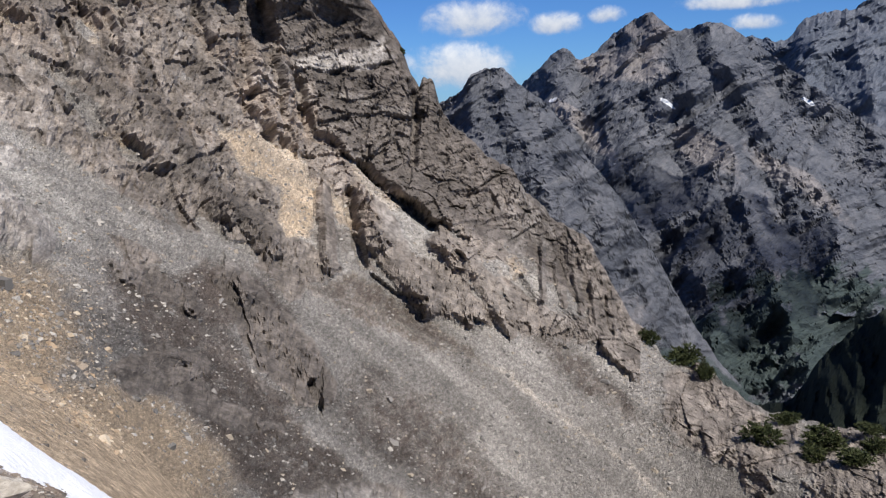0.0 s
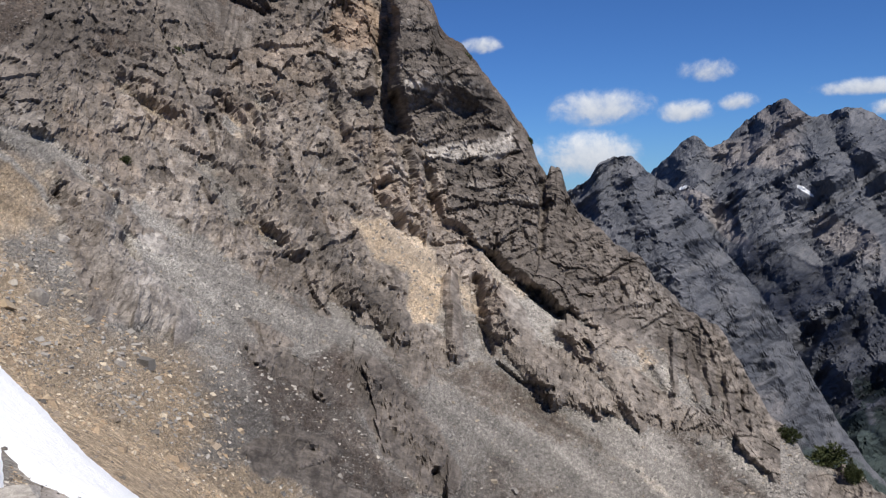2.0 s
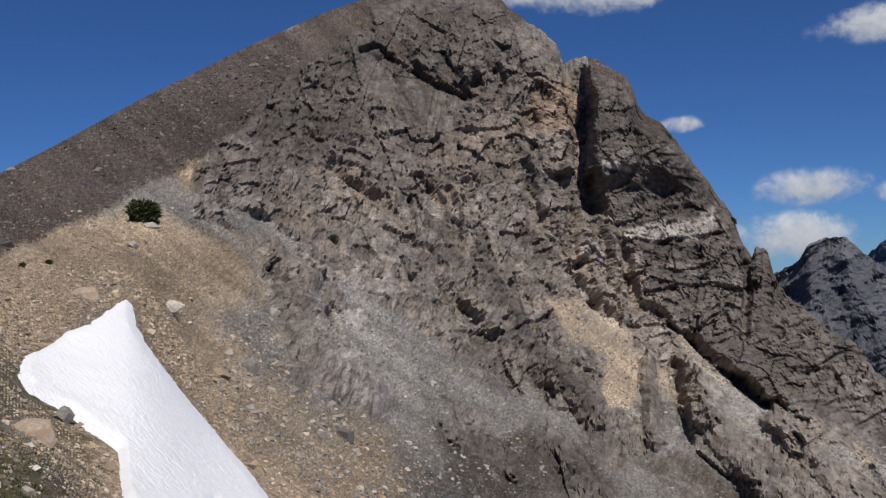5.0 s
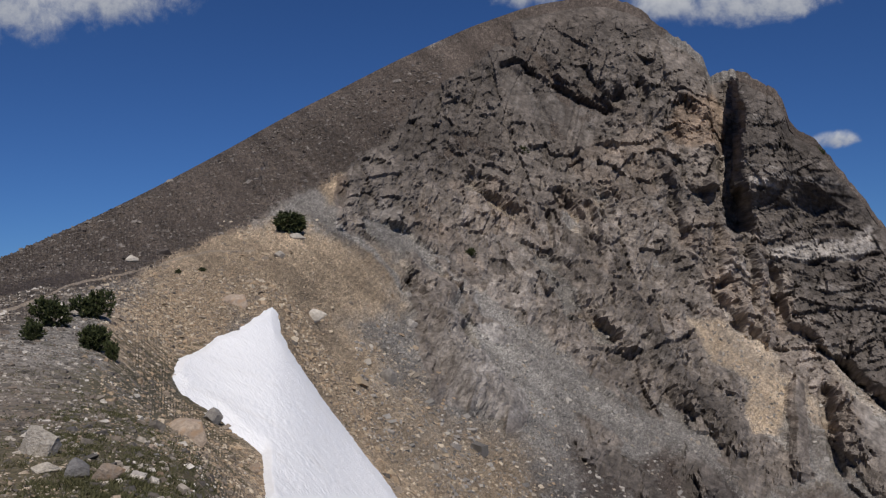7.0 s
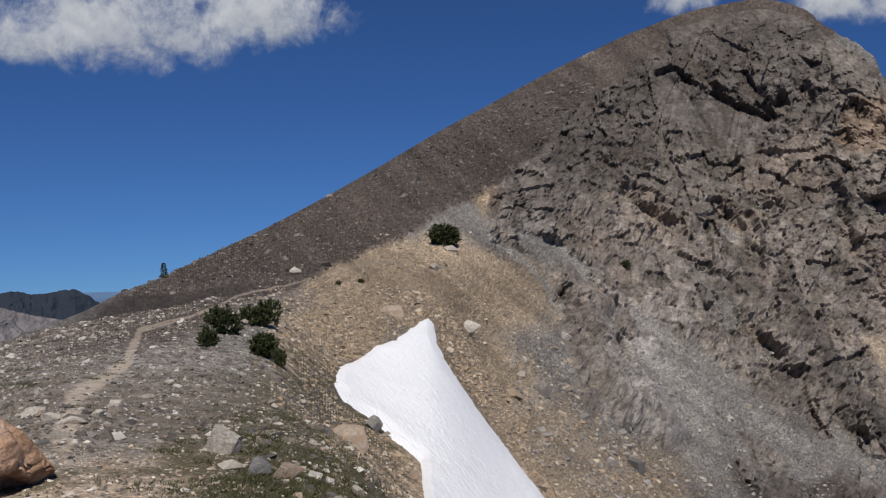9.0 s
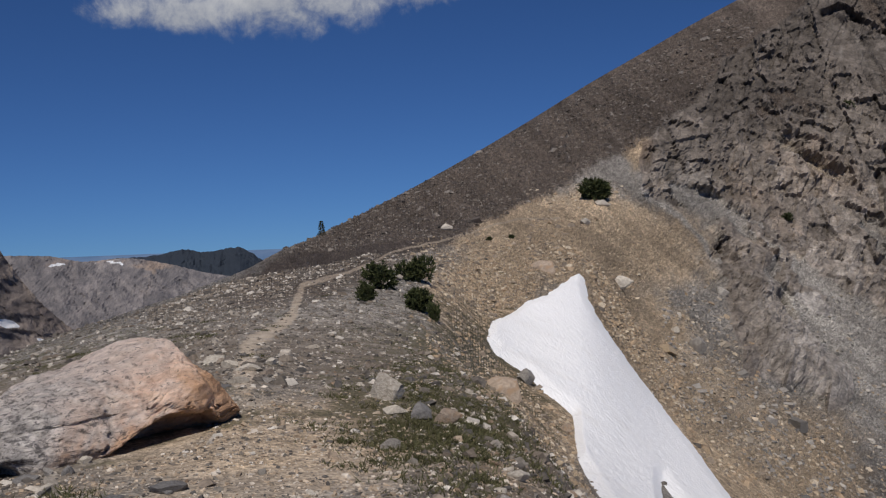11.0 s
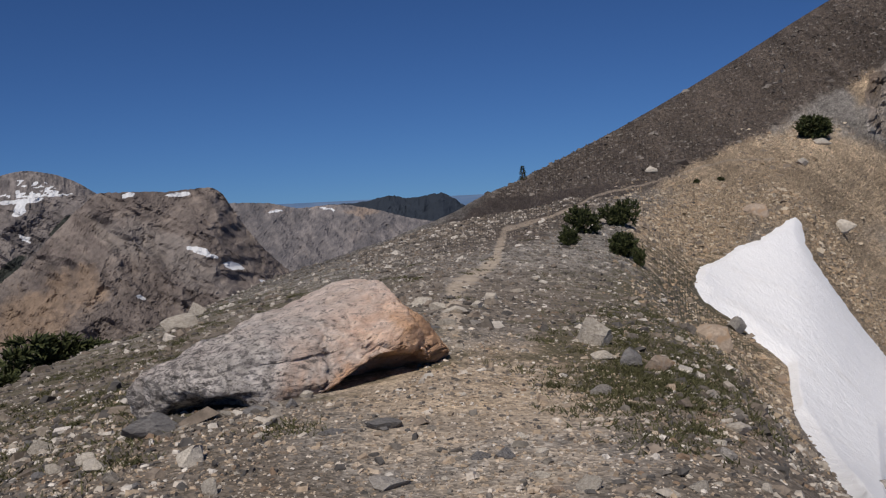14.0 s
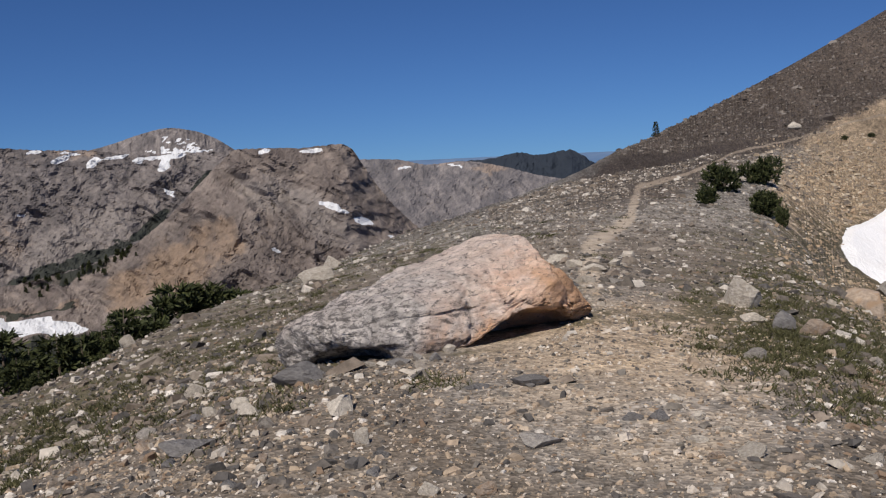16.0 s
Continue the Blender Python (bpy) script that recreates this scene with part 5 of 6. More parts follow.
tagged(new("snow_bank", mesh_from("snow_bank", S[keep_v], quads, SNOW, True)), "bright white melting snow bank lying in a gully", "snow")


# ---- the big boulder ----
def boulder_material():
    m, n = material("boulder")
    p = n.coords()
    xyz = n.add("ShaderNodeSeparateXYZ")
    n.link(p, xyz.inputs[0])
    big = n.noise(p, 1.3, 6.0, 0.65, 0.8)
    fine = n.noise(p, 7.0, 8.0, 0.72, 0.5)
    grey = n.mix(n.ramp(fine, 0.36, 0.66), (0.34, 0.312, 0.29), (0.70, 0.645, 0.60))
    salmon = n.mix(n.ramp(fine, 0.3, 0.7), (0.64, 0.42, 0.31), (0.80, 0.61, 0.49))
    rust = n.mix(fine, (0.46, 0.24, 0.12), (0.68, 0.42, 0.24))
    side = n.math("ADD", n.math("MULTIPLY", xyz.outputs[0], 0.42), n.math("MULTIPLY", n.math("SUBTRACT", big, 0.5), 1.6))
    colour = n.mix(n.ramp(side, -0.4, 0.35), grey, salmon)
    low = n.math("ADD", n.math("SUBTRACT", n.math("MULTIPLY", xyz.outputs[0], 0.5), n.math("MULTIPLY", xyz.outputs[2], 0.9)), n.math("MULTIPLY", n.math("SUBTRACT", big, 0.5), 2.2))
    colour = n.mix(n.ramp(low, -0.25, 0.35, 0.0, 0.85), colour, rust)
    top = n.ramp(n.math("ADD", n.math("SUBTRACT", xyz.outputs[2], n.math("MULTIPLY", xyz.outputs[0], 0.22)), n.math("MULTIPLY", n.math("SUBTRACT", big, 0.5), 0.8)), 0.42, 0.62, 0.0, 0.7)
    colour = n.mix(top, colour, (0.56, 0.49, 0.45))
    lichen = n.ramp(n.math("ADD", n.noise(n.scaled(p, (0.7, 1.0, 1.5)), 19.0, 9.0, 0.8, 0.5), n.math("MULTIPLY", xyz.outputs[0], -0.05)), 0.52, 0.6, 0.0, 0.82)
    colour = n.mix(lichen, colour, (0.075, 0.068, 0.068))
    h = n.math("ADD", n.noise(p, 13.0, 9.0, 0.75, 0.3), n.math("MULTIPLY", n.voronoi(p, 9.0), 0.4))
    streak = n.noise(n.scaled(p, (1.2, 5.0, 9.0)), 1.6, 8.0, 0.72, 0.9)
    colour = n.mix(1.0, colour, n.math_rgb(n.ramp(streak, 0.3, 0.7, 0.85, 1.3)), "MULTIPLY")
    h = n.math("ADD", h, n.math("MULTIPLY", streak, 0.3))
    n.surface(colour, 0.85, n.bump(h, 0.9, 0.06), 0.3)
    return m


def skin(v, f):
    """Vertex normals."""
    fn = np.cross(v[f[:, 1]] - v[f[:, 0]], v[f[:, 2]] - v[f[:, 0]])
    nn = np.zeros_like(v)
    for k in range(3):
        np.add.at(nn, f[:, k], fn)
    return nn / np.maximum(np.linalg.norm(nn, axis=1, keepdims=True), 1e-9)


def boulder():
    """A long wedge, high at its far end, undercut along the near side."""
    # a rounded box, evenly divided
    t = np.linspace(-1, 1, 78)
    a, b = [w.reshape(-1) for w in np.meshgrid(t, t)]
    one = np.ones_like(a)
    v = np.concatenate([np.stack(c, -1) for c in ((a, b, one), (a, b, -one), (a, one, b), (a, -one, b), (one, a, b), (-one, a, b))])
    q = np.arange(78 * 78).reshape(78, 78)
    f = np.stack([q[:-1, :-1], q[:-1, 1:], q[1:, 1:], q[1:, :-1]], -1).reshape(-1, 4)
    f = np.concatenate([(f if k in (0, 3, 4) else f[:, ::-1]) + k * 78 * 78 for k in range(6)])
    v, back = np.unique(np.round(v, 5), axis=0, return_inverse=True)
    f = back.reshape(-1)[f]
    f = np.concatenate([f[:, (0, 1, 2)], f[:, (0, 2, 3)]])
    v = v / (np.abs(v) ** 6.0).sum(1, keepdims=True) ** (1 / 6.0)
    v /= np.abs(v).max(0)
    u, b, c = v[:, 0], v[:, 1], v[:, 2]
    top = pchip((-1, -0.6, -0.2, 0.2, 0.45, 0.6, 0.72, 0.9, 1), (0.20, 0.38, 0.53, 0.66, 0.76, 0.78, 0.62, 0.46, 0.32), u)
    near = pchip((-1, -0.85, -0.6, -0.45, -0.2, 0.0, 0.3, 0.6, 0.72, 1), (0.12, 0.10, 0.06, -0.10, -0.10, 0.04, 0.24, 0.22, 0.08, 0.12), u)
    lip = smooth(-b, -0.2, 0.75)
    under = near * lip - 0.15 * (1 - lip)
    wide = pchip((-1, -0.7, 0, 0.6, 1), (0.45, 0.65, 0.82, 0.74, 0.5), u)
    z = under + (top - under) * (c * 0.5 + 0.5) ** 0.9
    p = np.stack([u * 1.46, b * wide + 0.26 * (c * 0.5 + 0.5) * smooth(-b, -0.5, 0.5) - 0.05 * u, z], -1)
    g = np.random.RandomState(3)
    for d, cut in (((-0.1, -0.6, 0.79), 0.80), ((0.72, -0.25, 0.64), 0.86), ((-0.5, 0.5, 0.7), 0.85), ((0.2, -0.97, 0.1), 0.88)):
        d = np.array(d) / np.linalg.norm(d)
        proj = p @ d
        p = p - (np.maximum(proj - proj.max() * cut, 0) * 0.92)[:, None] * d
    for _ in range(9):
        d = g.normal(size=3) * (0.4, 1, 1)
        d /= np.linalg.norm(d)
        proj = p @ d
        p = p - (np.maximum(proj - proj.max() * g.uniform(0.82, 0.94), 0) * 0.8)[:, None] * d
    p = p + skin(p, f) * (0.055 * fbm(p / 0.7 + 3, 3, 7, 0.5))[:, None]
    p = p + skin(p, f) * (0.02 * fbm(p * (0.6, 1.0, 1.3) / 0.32 + 9, 4, 17, 0.5, True))[:, None]
    lv, edge = joints(p * (0.75, 1.0, 1.0), 0.34, 31, 1.2, 0.5)
    p = p + skin(p, f) * (0.011 * lv - 0.008 * (1 - smooth(edge, 0, 0.1)))[:, None]
    lv, edge = cells(p / 0.3 + 20, 5)
    p = p + skin(p, f) * (0.016 * lv - 0.01 * (1 - smooth(edge, 0, 0.15)) + 0.012 * fbm(p / 0.3, 2, 9, 0.5))[:, None]
    lv, edge = cells(p / 0.15 + 50, 6)
    p = p + skin(p, f) * (0.004 * lv - 0.004 * (1 - smooth(edge, 0, 0.2)))[:, None]
    p[:, 0] *= 1.46 / np.abs(p[:, 0]).max()
    return p, f


bv, bf = boulder()
tip, tail_end = Vector((-7.95, 4.35, 0)), Vector((-7.75, 1.55, 0))
mid = (tip + tail_end) / 2
run = tip - tail_end
rock_ob = new("boulder", mesh_from("boulder", bv, bf, boulder_material(), True))
rock_ob.matrix_world = Matrix.Translation((mid.x, mid.y, height_at(mid.x, mid.y) + 0.03)) @ Matrix.Rotation(math.atan2(run.y, run.x), 4, "Z") @ Matrix.Rotation(math.pi, 4, "Z") @ Matrix.Diagonal((-1, -1, 1, 1))
tagged(rock_ob, "large wedge-shaped boulder, grey and salmon pink with rust stains", "boulder")

# ---- single stones ----
SHAPES = {}


def stone(eye, az, el, width, tall, mat, label, deep=0.7, turn=0.0, seed=1, name="stone", sub=3):
    """One stone on the ground: its width in degrees as seen from the pass."""
    p, r = sight(eye, az, el)
    half = r * math.tan(radians(width)) / 2
    key = (seed, sub, mat.name)
    if key not in SHAPES:
        v, f = stone_shape(sub, seed, 1.0)
        SHAPES[key] = mesh_from(name, v, f, mat)
    ob = new(name, SHAPES[key])
    p = p + toward(az, 0) * half * deep * 0.8
    ob.matrix_world = (Matrix.Translation((p.x, p.y, height_at(p.x, p.y) + half * tall * 0.35)) @ Matrix.Rotation(radians(-az + turn), 4, "Z")
                       @ Matrix.Diagonal((half, half * deep, half * tall, 1)))
    return tagged(ob, label, "stone")


for k, (az, el, w, tall, mat, label) in enumerate([
        (-63.6, -14.9, 3.2, 0.28, SLATE, "flat grey stone slab lying on gravel"), (-66.9, -15.0, 2.1, 0.3, SLATE, "flat dark grey stone sunk in gravel"),
        (-63.2, -18.6, 3.0, 0.4, GREYISH, "bluish grey banded stone lying on gravel"), (-74.6, -17.9, 1.25, 1.0, PALE, "rounded pale stone standing on gravel"),
        (-57.3, -17.0, 1.5, 0.45, SLATE, "dark flat stone beside grass"), (-55.8, -17.0, 1.5, 0.5, SLATE, "dark angular stone beside grass"),
        (-50.1, -18.9, 1.9, 0.7, PALE, "white angular stone on gravel"), (-51.6, -17.5, 1.1, 0.6, PALE, "small white stone on gravel"),
        (-52.3, -19.1, 1.25, 0.6, RUSTY, "small tan stone on gravel"), (-53.4, -16.9, 1.25, 0.6, PALE, "small pale stone beside moss"),
        (-53.3, -18.2, 1.8, 0.4, PALE, "flat pale stone on gravel"), (-62.4, -20.1, 1.1, 0.6, GREYISH, "small brown-grey stone on gravel"),
        (-66.8, -21.4, 1.8, 0.5, RUSTY, "pinkish stone on gravel"), (-70.4, -21.2, 1.5, 0.7, PALE, "white rounded stone on gravel"),
        (-78.2, -14.0, 3.9, 0.35, SLATE, "long grey slab leaning beside the boulder"), (-71.8, -13.2, 1.8, 0.28, SLATE, "dark splinter of rock before the boulder"),
        (-69.6, -13.1, 0.9, 1.1, SLATE, "dark upright stone at the boulder's foot"), (-73.8, -13.3, 1.1, 0.6, PALE, "pale stone at the boulder's foot"),
        (-68.7, -12.6, 1.1, 0.6, PALE, "cream stone at the boulder's foot"), (-73.2, -18.8, 1.5, 0.5, SLATE, "dark stone half sunk in gravel"),
        (-85.3, -17.4, 4.2, 0.35, SLATE, "broad dark rock slab among stones"), (-76.8, -7.8, 2.8, 0.4, PALE, "long whitish rock on the grassy slope"),
        (-75.7, -7.0, 1.25, 0.8, PALE, "whitish round rock on the grassy slope"), (-88.2, -10.7, 1.1, 0.7, PALE, "white rock at the slope's edge"),
        (-61.6, -7.3, 1.6, 0.5, PALE, "pale flat rock beside the trail"), (-59.4, -7.9, 1.9, 0.45, PALE, "broad pale slab beside the trail"), (-60.6, -7.6, 1.2, 0.6, PALE, "pale broken rock beside the trail"), (-58.2, -7.6, 1.2, 0.5, PALE, "whitish broken rock at the trail"),
        (-59.9, -8.6, 1.8, 0.4, PALE, "flat greyish slab at the trail"), (-58.1, -8.7, 1.1, 0.5, GREYISH, "small dark-edged stone at the trail"),
        (-82.0, -15.2, 1.5, 0.6, PALE, "pale stone in a stony patch"), (-84.5, -14.0, 1.6, 0.6, PALE, "pinkish white stone in a stony patch"),
        (-80.5, -16.4, 1.2, 0.6, PALE, "white stone in a stony patch"), (-87.5, -16.0, 1.4, 0.5, GREYISH, "grey stone in a stony patch")]):
    stone(WEST, az, el, w, tall, mat, label, seed=11 + k % 9, turn=(k * 37) % 50 - 25)
for k, (az, el, w, tall, mat, label) in enumerate([
        (-51.8, -10.2, 2.7, 0.7, PALE, "long grey slab tilted out of the slope"), (-51.4, -11.1, 1.8, 0.5, PALE, "pale stone under a tilted slab"),
        (-49.7, -11.5, 1.8, 0.7, SLATE, "dark bluish rock on the grassy slope"), (-48.1, -11.9, 2.2, 0.9, RUSTY, "tan weathered rock on the grassy slope"),
        (-44.4, -10.3, 2.9, 0.85, RUSTY, "orange-topped block beside the snow"), (-43.2, -9.5, 1.5, 1.1, GREYISH, "rounded grey rock at the snow's edge"),
        (-40.9, -12.4, 0.9, 0.8, RUSTY, "rusty rock at the snow's edge"), (-43.6, -15.3, 2.2, 0.5, PALE, "pale rock on the slope below the pass"),
        (-44.3, -16.8, 1.5, 0.6, GREYISH, "grey rock on the slope below the pass"), (-51.5, -13.2, 1.5, 0.5, GREYISH, "grey stone on the grassy slope"),
        (-38.3, 1.3, 1.1, 0.5, PALE, "white block under the dwarf pine"), (-47.9, 0.2, 1.0, 0.45, PALE, "pale rock above the trail"),
        (-37.3, -3.8, 1.6, 0.9, PALE, "pale outcrop above the snow"), (-41.8, -2.7, 1.9, 0.7, RUSTY, "tan outcrop above the snow"),
        (-39.3, 0.2, 0.9, 0.8, PALE, "pale rock in ochre soil"), (-34.2, -6.5, 0.7, 0.7, PALE, "white rock on the scree"),
        (-32.9, -7.7, 1.6, 1.1, GREYISH, "upright grey slab on the scree"), (-31.4, -4.3, 1.1, 0.6, GREYISH, "grey rock on the scree"),
        (-34.7, -18.8, 4.4, 0.42, GREYISH, "grey weathered outcrop parting the snow"), (-28.5, -23.2, 6.0, 0.55, PALE, "broad pale outcrop at the snow's foot")]):
    stone(NORTH, az, el, w, tall, mat, label, seed=31 + k % 9, turn=(k * 53) % 60 - 30, name="rock")

# ---- loose stones ----

def heights(az, r):
    """Ground heights for many places at once."""
    c = np.clip(np.searchsorted(bearings, az), 0, len(bearings) - 1)
    return np.array([np.interp(x, R[:, k], GRID_P[:, k, 2]) for x, k in zip(r, c)])


def scatter(count, a0, a1, r0, r1, size, seed):
    g = np.random.RandomState(seed)
    az = g.uniform(a0, a1, count)
    r = np.exp(g.uniform(math.log(r0), math.log(r1), count))
    s = size * np.exp(g.normal(0, 0.6, count)) * (r / 8.0) ** 0.4
    # fine gravel where the trail widens, larger stones off it
    on = ((az + 60 - 0.9 * (r - 7)) / 11) ** 2 + ((r - 6.5) / 4.5) ** 2 < 1
    s = np.where(on & (size > 0.015), s * 0.5, s)
    x, y = r * np.sin(np.radians(az)), r * np.cos(np.radians(az))
    ok = np.hypot(x - mid.x, y - mid.y) > 1.0
    # none on the snow
    el = np.degrees(np.arctan2(heights(az, r) - EYE, r))
    ok &= inside(az, el, SNOW_EDGE) < 0.05
    # turf thins the stones out to either side
    ok &= (g.uniform(0, 1, count) < 0.7) | ~(((az < -63) & (r > 9.5)) | ((az > -57) & (az < -42) & (r > 8) & (r < 32)))
    ok &= on_trail(az, el) < g.uniform(0.3, 1.3, count)
    return az[ok], r[ok], s[ok], x[ok], y[ok]


def joined_stones(name, az, r, s, x, y, mat, label, seed, z=None):
    g = np.random.RandomState(seed)
    kinds = [chip_shape(seed + k) for k in range(10)]
    z = heights(az, r) if z is None else z
    verts, faces, base = [], [], 0
    for k in range(len(x)):
        v, f = kinds[k % 10]
        m = np.array((Matrix.Rotation(g.uniform(0, 6.28), 3, "Z") @ Matrix.Rotation(g.uniform(-0.5, 0.5), 3, "X") @ Matrix.Rotation(g.uniform(-0.4, 0.4), 3, "Y")))
        w = (v * s[k] * (1, g.uniform(0.7, 1), g.uniform(0.7, 1.2))) @ m.T + (x[k], y[k], z[k] + s[k] * 0.15)
        verts.append(w)
        faces.append(f + base)
        base += len(v)
    V, F = np.concatenate(verts), np.concatenate(faces)
    me = bpy.data.meshes.new(name)
    me.vertices.add(len(V))
    me.vertices.foreach_set("co", V.reshape(-1).astype(np.float32))
    me.loops.add(len(F) * 3)
    me.loops.foreach_set("vertex_index", F.reshape(-1).astype(np.int32))
    me.polygons.add(len(F))
    me.polygons.foreach_set("loop_start", np.arange(0, len(F) * 3, 3, dtype=np.int32))
    me.polygons.foreach_set("loop_total", np.full(len(F), 3, np.int32))
    me.update(calc_edges=True)
    me.shade_flat()
    me.materials.append(mat)
    return tagged(new(name, me), label, "stones", kind="stuff")


def gravel_material(name, tones):
    m, n = material(name)
    isle = n.add("ShaderNodeNewGeometry").outputs["Random Per Island"]
    ramp = n.add("ShaderNodeValToRGB")
    n.link(isle, ramp.inputs[0])
    ramp.color_ramp.interpolation = "CONSTANT"
    while len(ramp.color_ramp.elements) < len(tones):
        ramp.color_ramp.elements.new(0.5)
    for k, t in enumerate(tones):
        ramp.color_ramp.elements[k].position = k / len(tones)
        ramp.color_ramp.elements[k].color = (*t, 1)
    p = n.coords()
    colour = n.mix(1.0, ramp.outputs[0], n.math_rgb(n.ramp(n.noise(p, 14.0, 6.0, 0.7), 0.3, 0.7, 0.7, 1.25)), "MULTIPLY")
    n.surface(colour, 0.9, n.bump(n.noise(p, 30.0, 5.0, 0.7), 0.5, 0.02), 0.2)
    return m


MIXED = gravel_material("mixed_gravel", [(0.10, 0.092, 0.086), (0.25, 0.205, 0.165), (0.14, 0.124, 0.11), (0.66, 0.61, 0.55), (0.085, 0.079, 0.074), (0.25, 0.178, 0.125), (0.18, 0.16, 0.14), (0.46, 0.41, 0.35), (0.11, 0.102, 0.096)])
SANDY = gravel_material("sandy_pebbles", [(0.41, 0.32, 0.237), (0.30, 0.237, 0.176), (0.54, 0.44, 0.34), (0.20, 0.18, 0.155), (0.42, 0.33, 0.24), (0.60, 0.53, 0.45)])
TAN = gravel_material("tan_rubble", [(0.37, 0.275, 0.185), (0.27, 0.205, 0.142), (0.52, 0.435, 0.33), (0.29, 0.235, 0.18), (0.2, 0.165, 0.13), (0.38, 0.30, 0.21)])
DUSKY = gravel_material("dusky_gravel", [(0.08, 0.069, 0.061), (0.145, 0.123, 0.106), (0.105, 0.089, 0.079), (0.24, 0.212, 0.186), (0.125, 0.102, 0.087)])
SPECKLED = gravel_material("speckled_rubble", [(0.24, 0.205, 0.168), (0.14, 0.122, 0.105), (0.36, 0.318, 0.27), (0.10, 0.089, 0.08), (0.2, 0.163, 0.13), (0.12, 0.107, 0.095), (0.52, 0.475, 0.42), (0.17, 0.14, 0.114)])
joined_stones("gravel", *scatter(19000, -99, -36, 2.8, 16, 0.016, 5), MIXED, "loose mixed gravel and pebbles on the pass", 60)
joined_stones("pebbles", *scatter(22000, -95, -42, 2.7, 11.0, 0.0086, 15), SANDY, "small pebbles strewn over the trodden gravel", 140)
joined_stones("gravel", *scatter(4000, -30, 258, 1.5, 12, 0.018, 25), MIXED, "loose gravel on the crest of the pass", 160)
joined_stones("rubble", *scatter(25000, -99, -24, 7, 60, 0.02, 6), SPECKLED, "scattered rubble on the slopes of the pass", 80)
joined_stones("slope_stones", *scatter(9000, -43, -22, 42, 130, 0.033, 7), TAN, "stones strewn over the ochre slope", 100)
joined_stones("slope_stones", *scatter(3000, -50, -36, 20, 48, 0.018, 27), TAN, "small stones strewn beside the snow", 110)
SCREE = gravel_material("bowl_scree", [(0.2, 0.186, 0.17), (0.3, 0.277, 0.25), (0.42, 0.385, 0.34), (0.14, 0.13, 0.12), (0.33, 0.28, 0.22), (0.25, 0.23, 0.21)])
g = np.random.RandomState(77)
rows, cols = np.where((rock < 0.4) & (A > -35) & (A < 13) & (E < -4) & (R > 55) & (level < 6.6)[:, None] & (drift < -0.4))
pick = g.choice(len(rows), 9000, replace=False)
at = GRID_P[rows[pick], cols[pick]]
joined_stones("bowl_stones", None, None, 0.16 * np.exp(g.normal(0, 0.55, 9000)) * (R[rows[pick], cols[pick]] / 140) ** 0.5, at[:, 0], at[:, 1], SCREE, "grey stones strewn over the scree of the bowl", 180, at[:, 2])
rows, cols = np.where((flank > 0.5) & (dark > 0.5) & (A > -58) & (A < -24) & (level < 6.95)[:, None] & (R > 40))
pick = g.choice(len(rows), 12000, replace=False)
at = GRID_P[rows[pick], cols[pick]]
joined_stones("dark_scree", None, None, 0.125 * np.exp(g.normal(0, 0.5, 12000)) * (R[rows[pick], cols[pick]] / 150) ** 0.9, at[:, 0], at[:, 1], DUSKY, "dark scree blocks on the mountain flank", 120, at[:, 2])
rows, cols = np.where((A > -57) & (A < -34) & (R > 12) & (R < 75) & (E < 0.5) & (drift < -0.25) & (trail < 0.05) & (level < 6)[:, None] & (g.uniform(0, 1, A.shape) < smooth(A + 3 * warp[..., 0], -52, -45) * (1 - smooth(E + warp[..., 1], -2.5, 0.3))))
pick = g.choice(len(rows), 9000, replace=False)
at = GRID_P[rows[pick], cols[pick]]
joined_stones("slope_rubble", None, None, 0.034 * np.exp(g.normal(0, 0.5, 9000)) * (R[rows[pick], cols[pick]] / 25) ** 0.85, at[:, 0], at[:, 1], TAN, "brown and grey rubble covering the slope beside the snow", 130, at[:, 2])
rows, cols = np.where((A > -66) & (A < -43) & (R > 11) & (R < 60) & (E < -1.2) & (drift < -0.25) & (trail < 0.05) & (level < 6)[:, None] & (g.uniform(0, 1, A.shape) < 1 - smooth(A + 3 * warp[..., 0], -52, -45)))
pick = g.choice(len(rows), 9000, replace=False)
at = GRID_P[rows[pick], cols[pick]]
joined_stones("slope_rubble", None, None, 0.028 * np.exp(g.normal(0, 0.5, 9000)) * (R[rows[pick], cols[pick]] / 25) ** 0.85, at[:, 0], at[:, 1], SPECKLED, "grey-brown rubble covering the grassy slope by the trail", 150, at[:, 2])
g = np.random.RandomState(9)
tone = [PALE, GREYISH, SLATE, RUSTY, PALE]
loose = [mesh_from("stone", *stone_shape(2, 300 + k, 0.6), tone[k % 5]) for k in range(15)]
az, r, s, x, y = scatter(330, -98, -40, 3.4, 13, 0.037, 12)
zs = heights(az, r)
for k in range(min(250, len(x))):
    ob = new("stone", loose[k % 15])
    h = s[k] * 0.9
    ob.matrix_world = Matrix.Translation((x[k], y[k], zs[k] + h * 0.2)) @ Matrix.Rotation(g.uniform(0, 6.28), 4, "Z") @ Matrix.Rotation(g.uniform(-0.3, 0.3), 4, "X") @ Matrix.Diagonal((h, h, h, 1))
    tagged(ob, ("whitish angular stone lying on the pass", "grey angular stone lying on the pass", "dark slaty stone lying on the pass", "rust-tinted stone lying on the pass", "pale angular stone lying on the pass")[k % 15 % 5], "stone", "loose stones on the pass")


# ---- plants ----
def leaf_material(name, a, b):
    m, n = material(name)
    isle = n.add("ShaderNodeNewGeometry").outputs["Random Per Island"]
    n.surface(n.mix(isle, a, b), 0.7, None, 0.2)
    return m


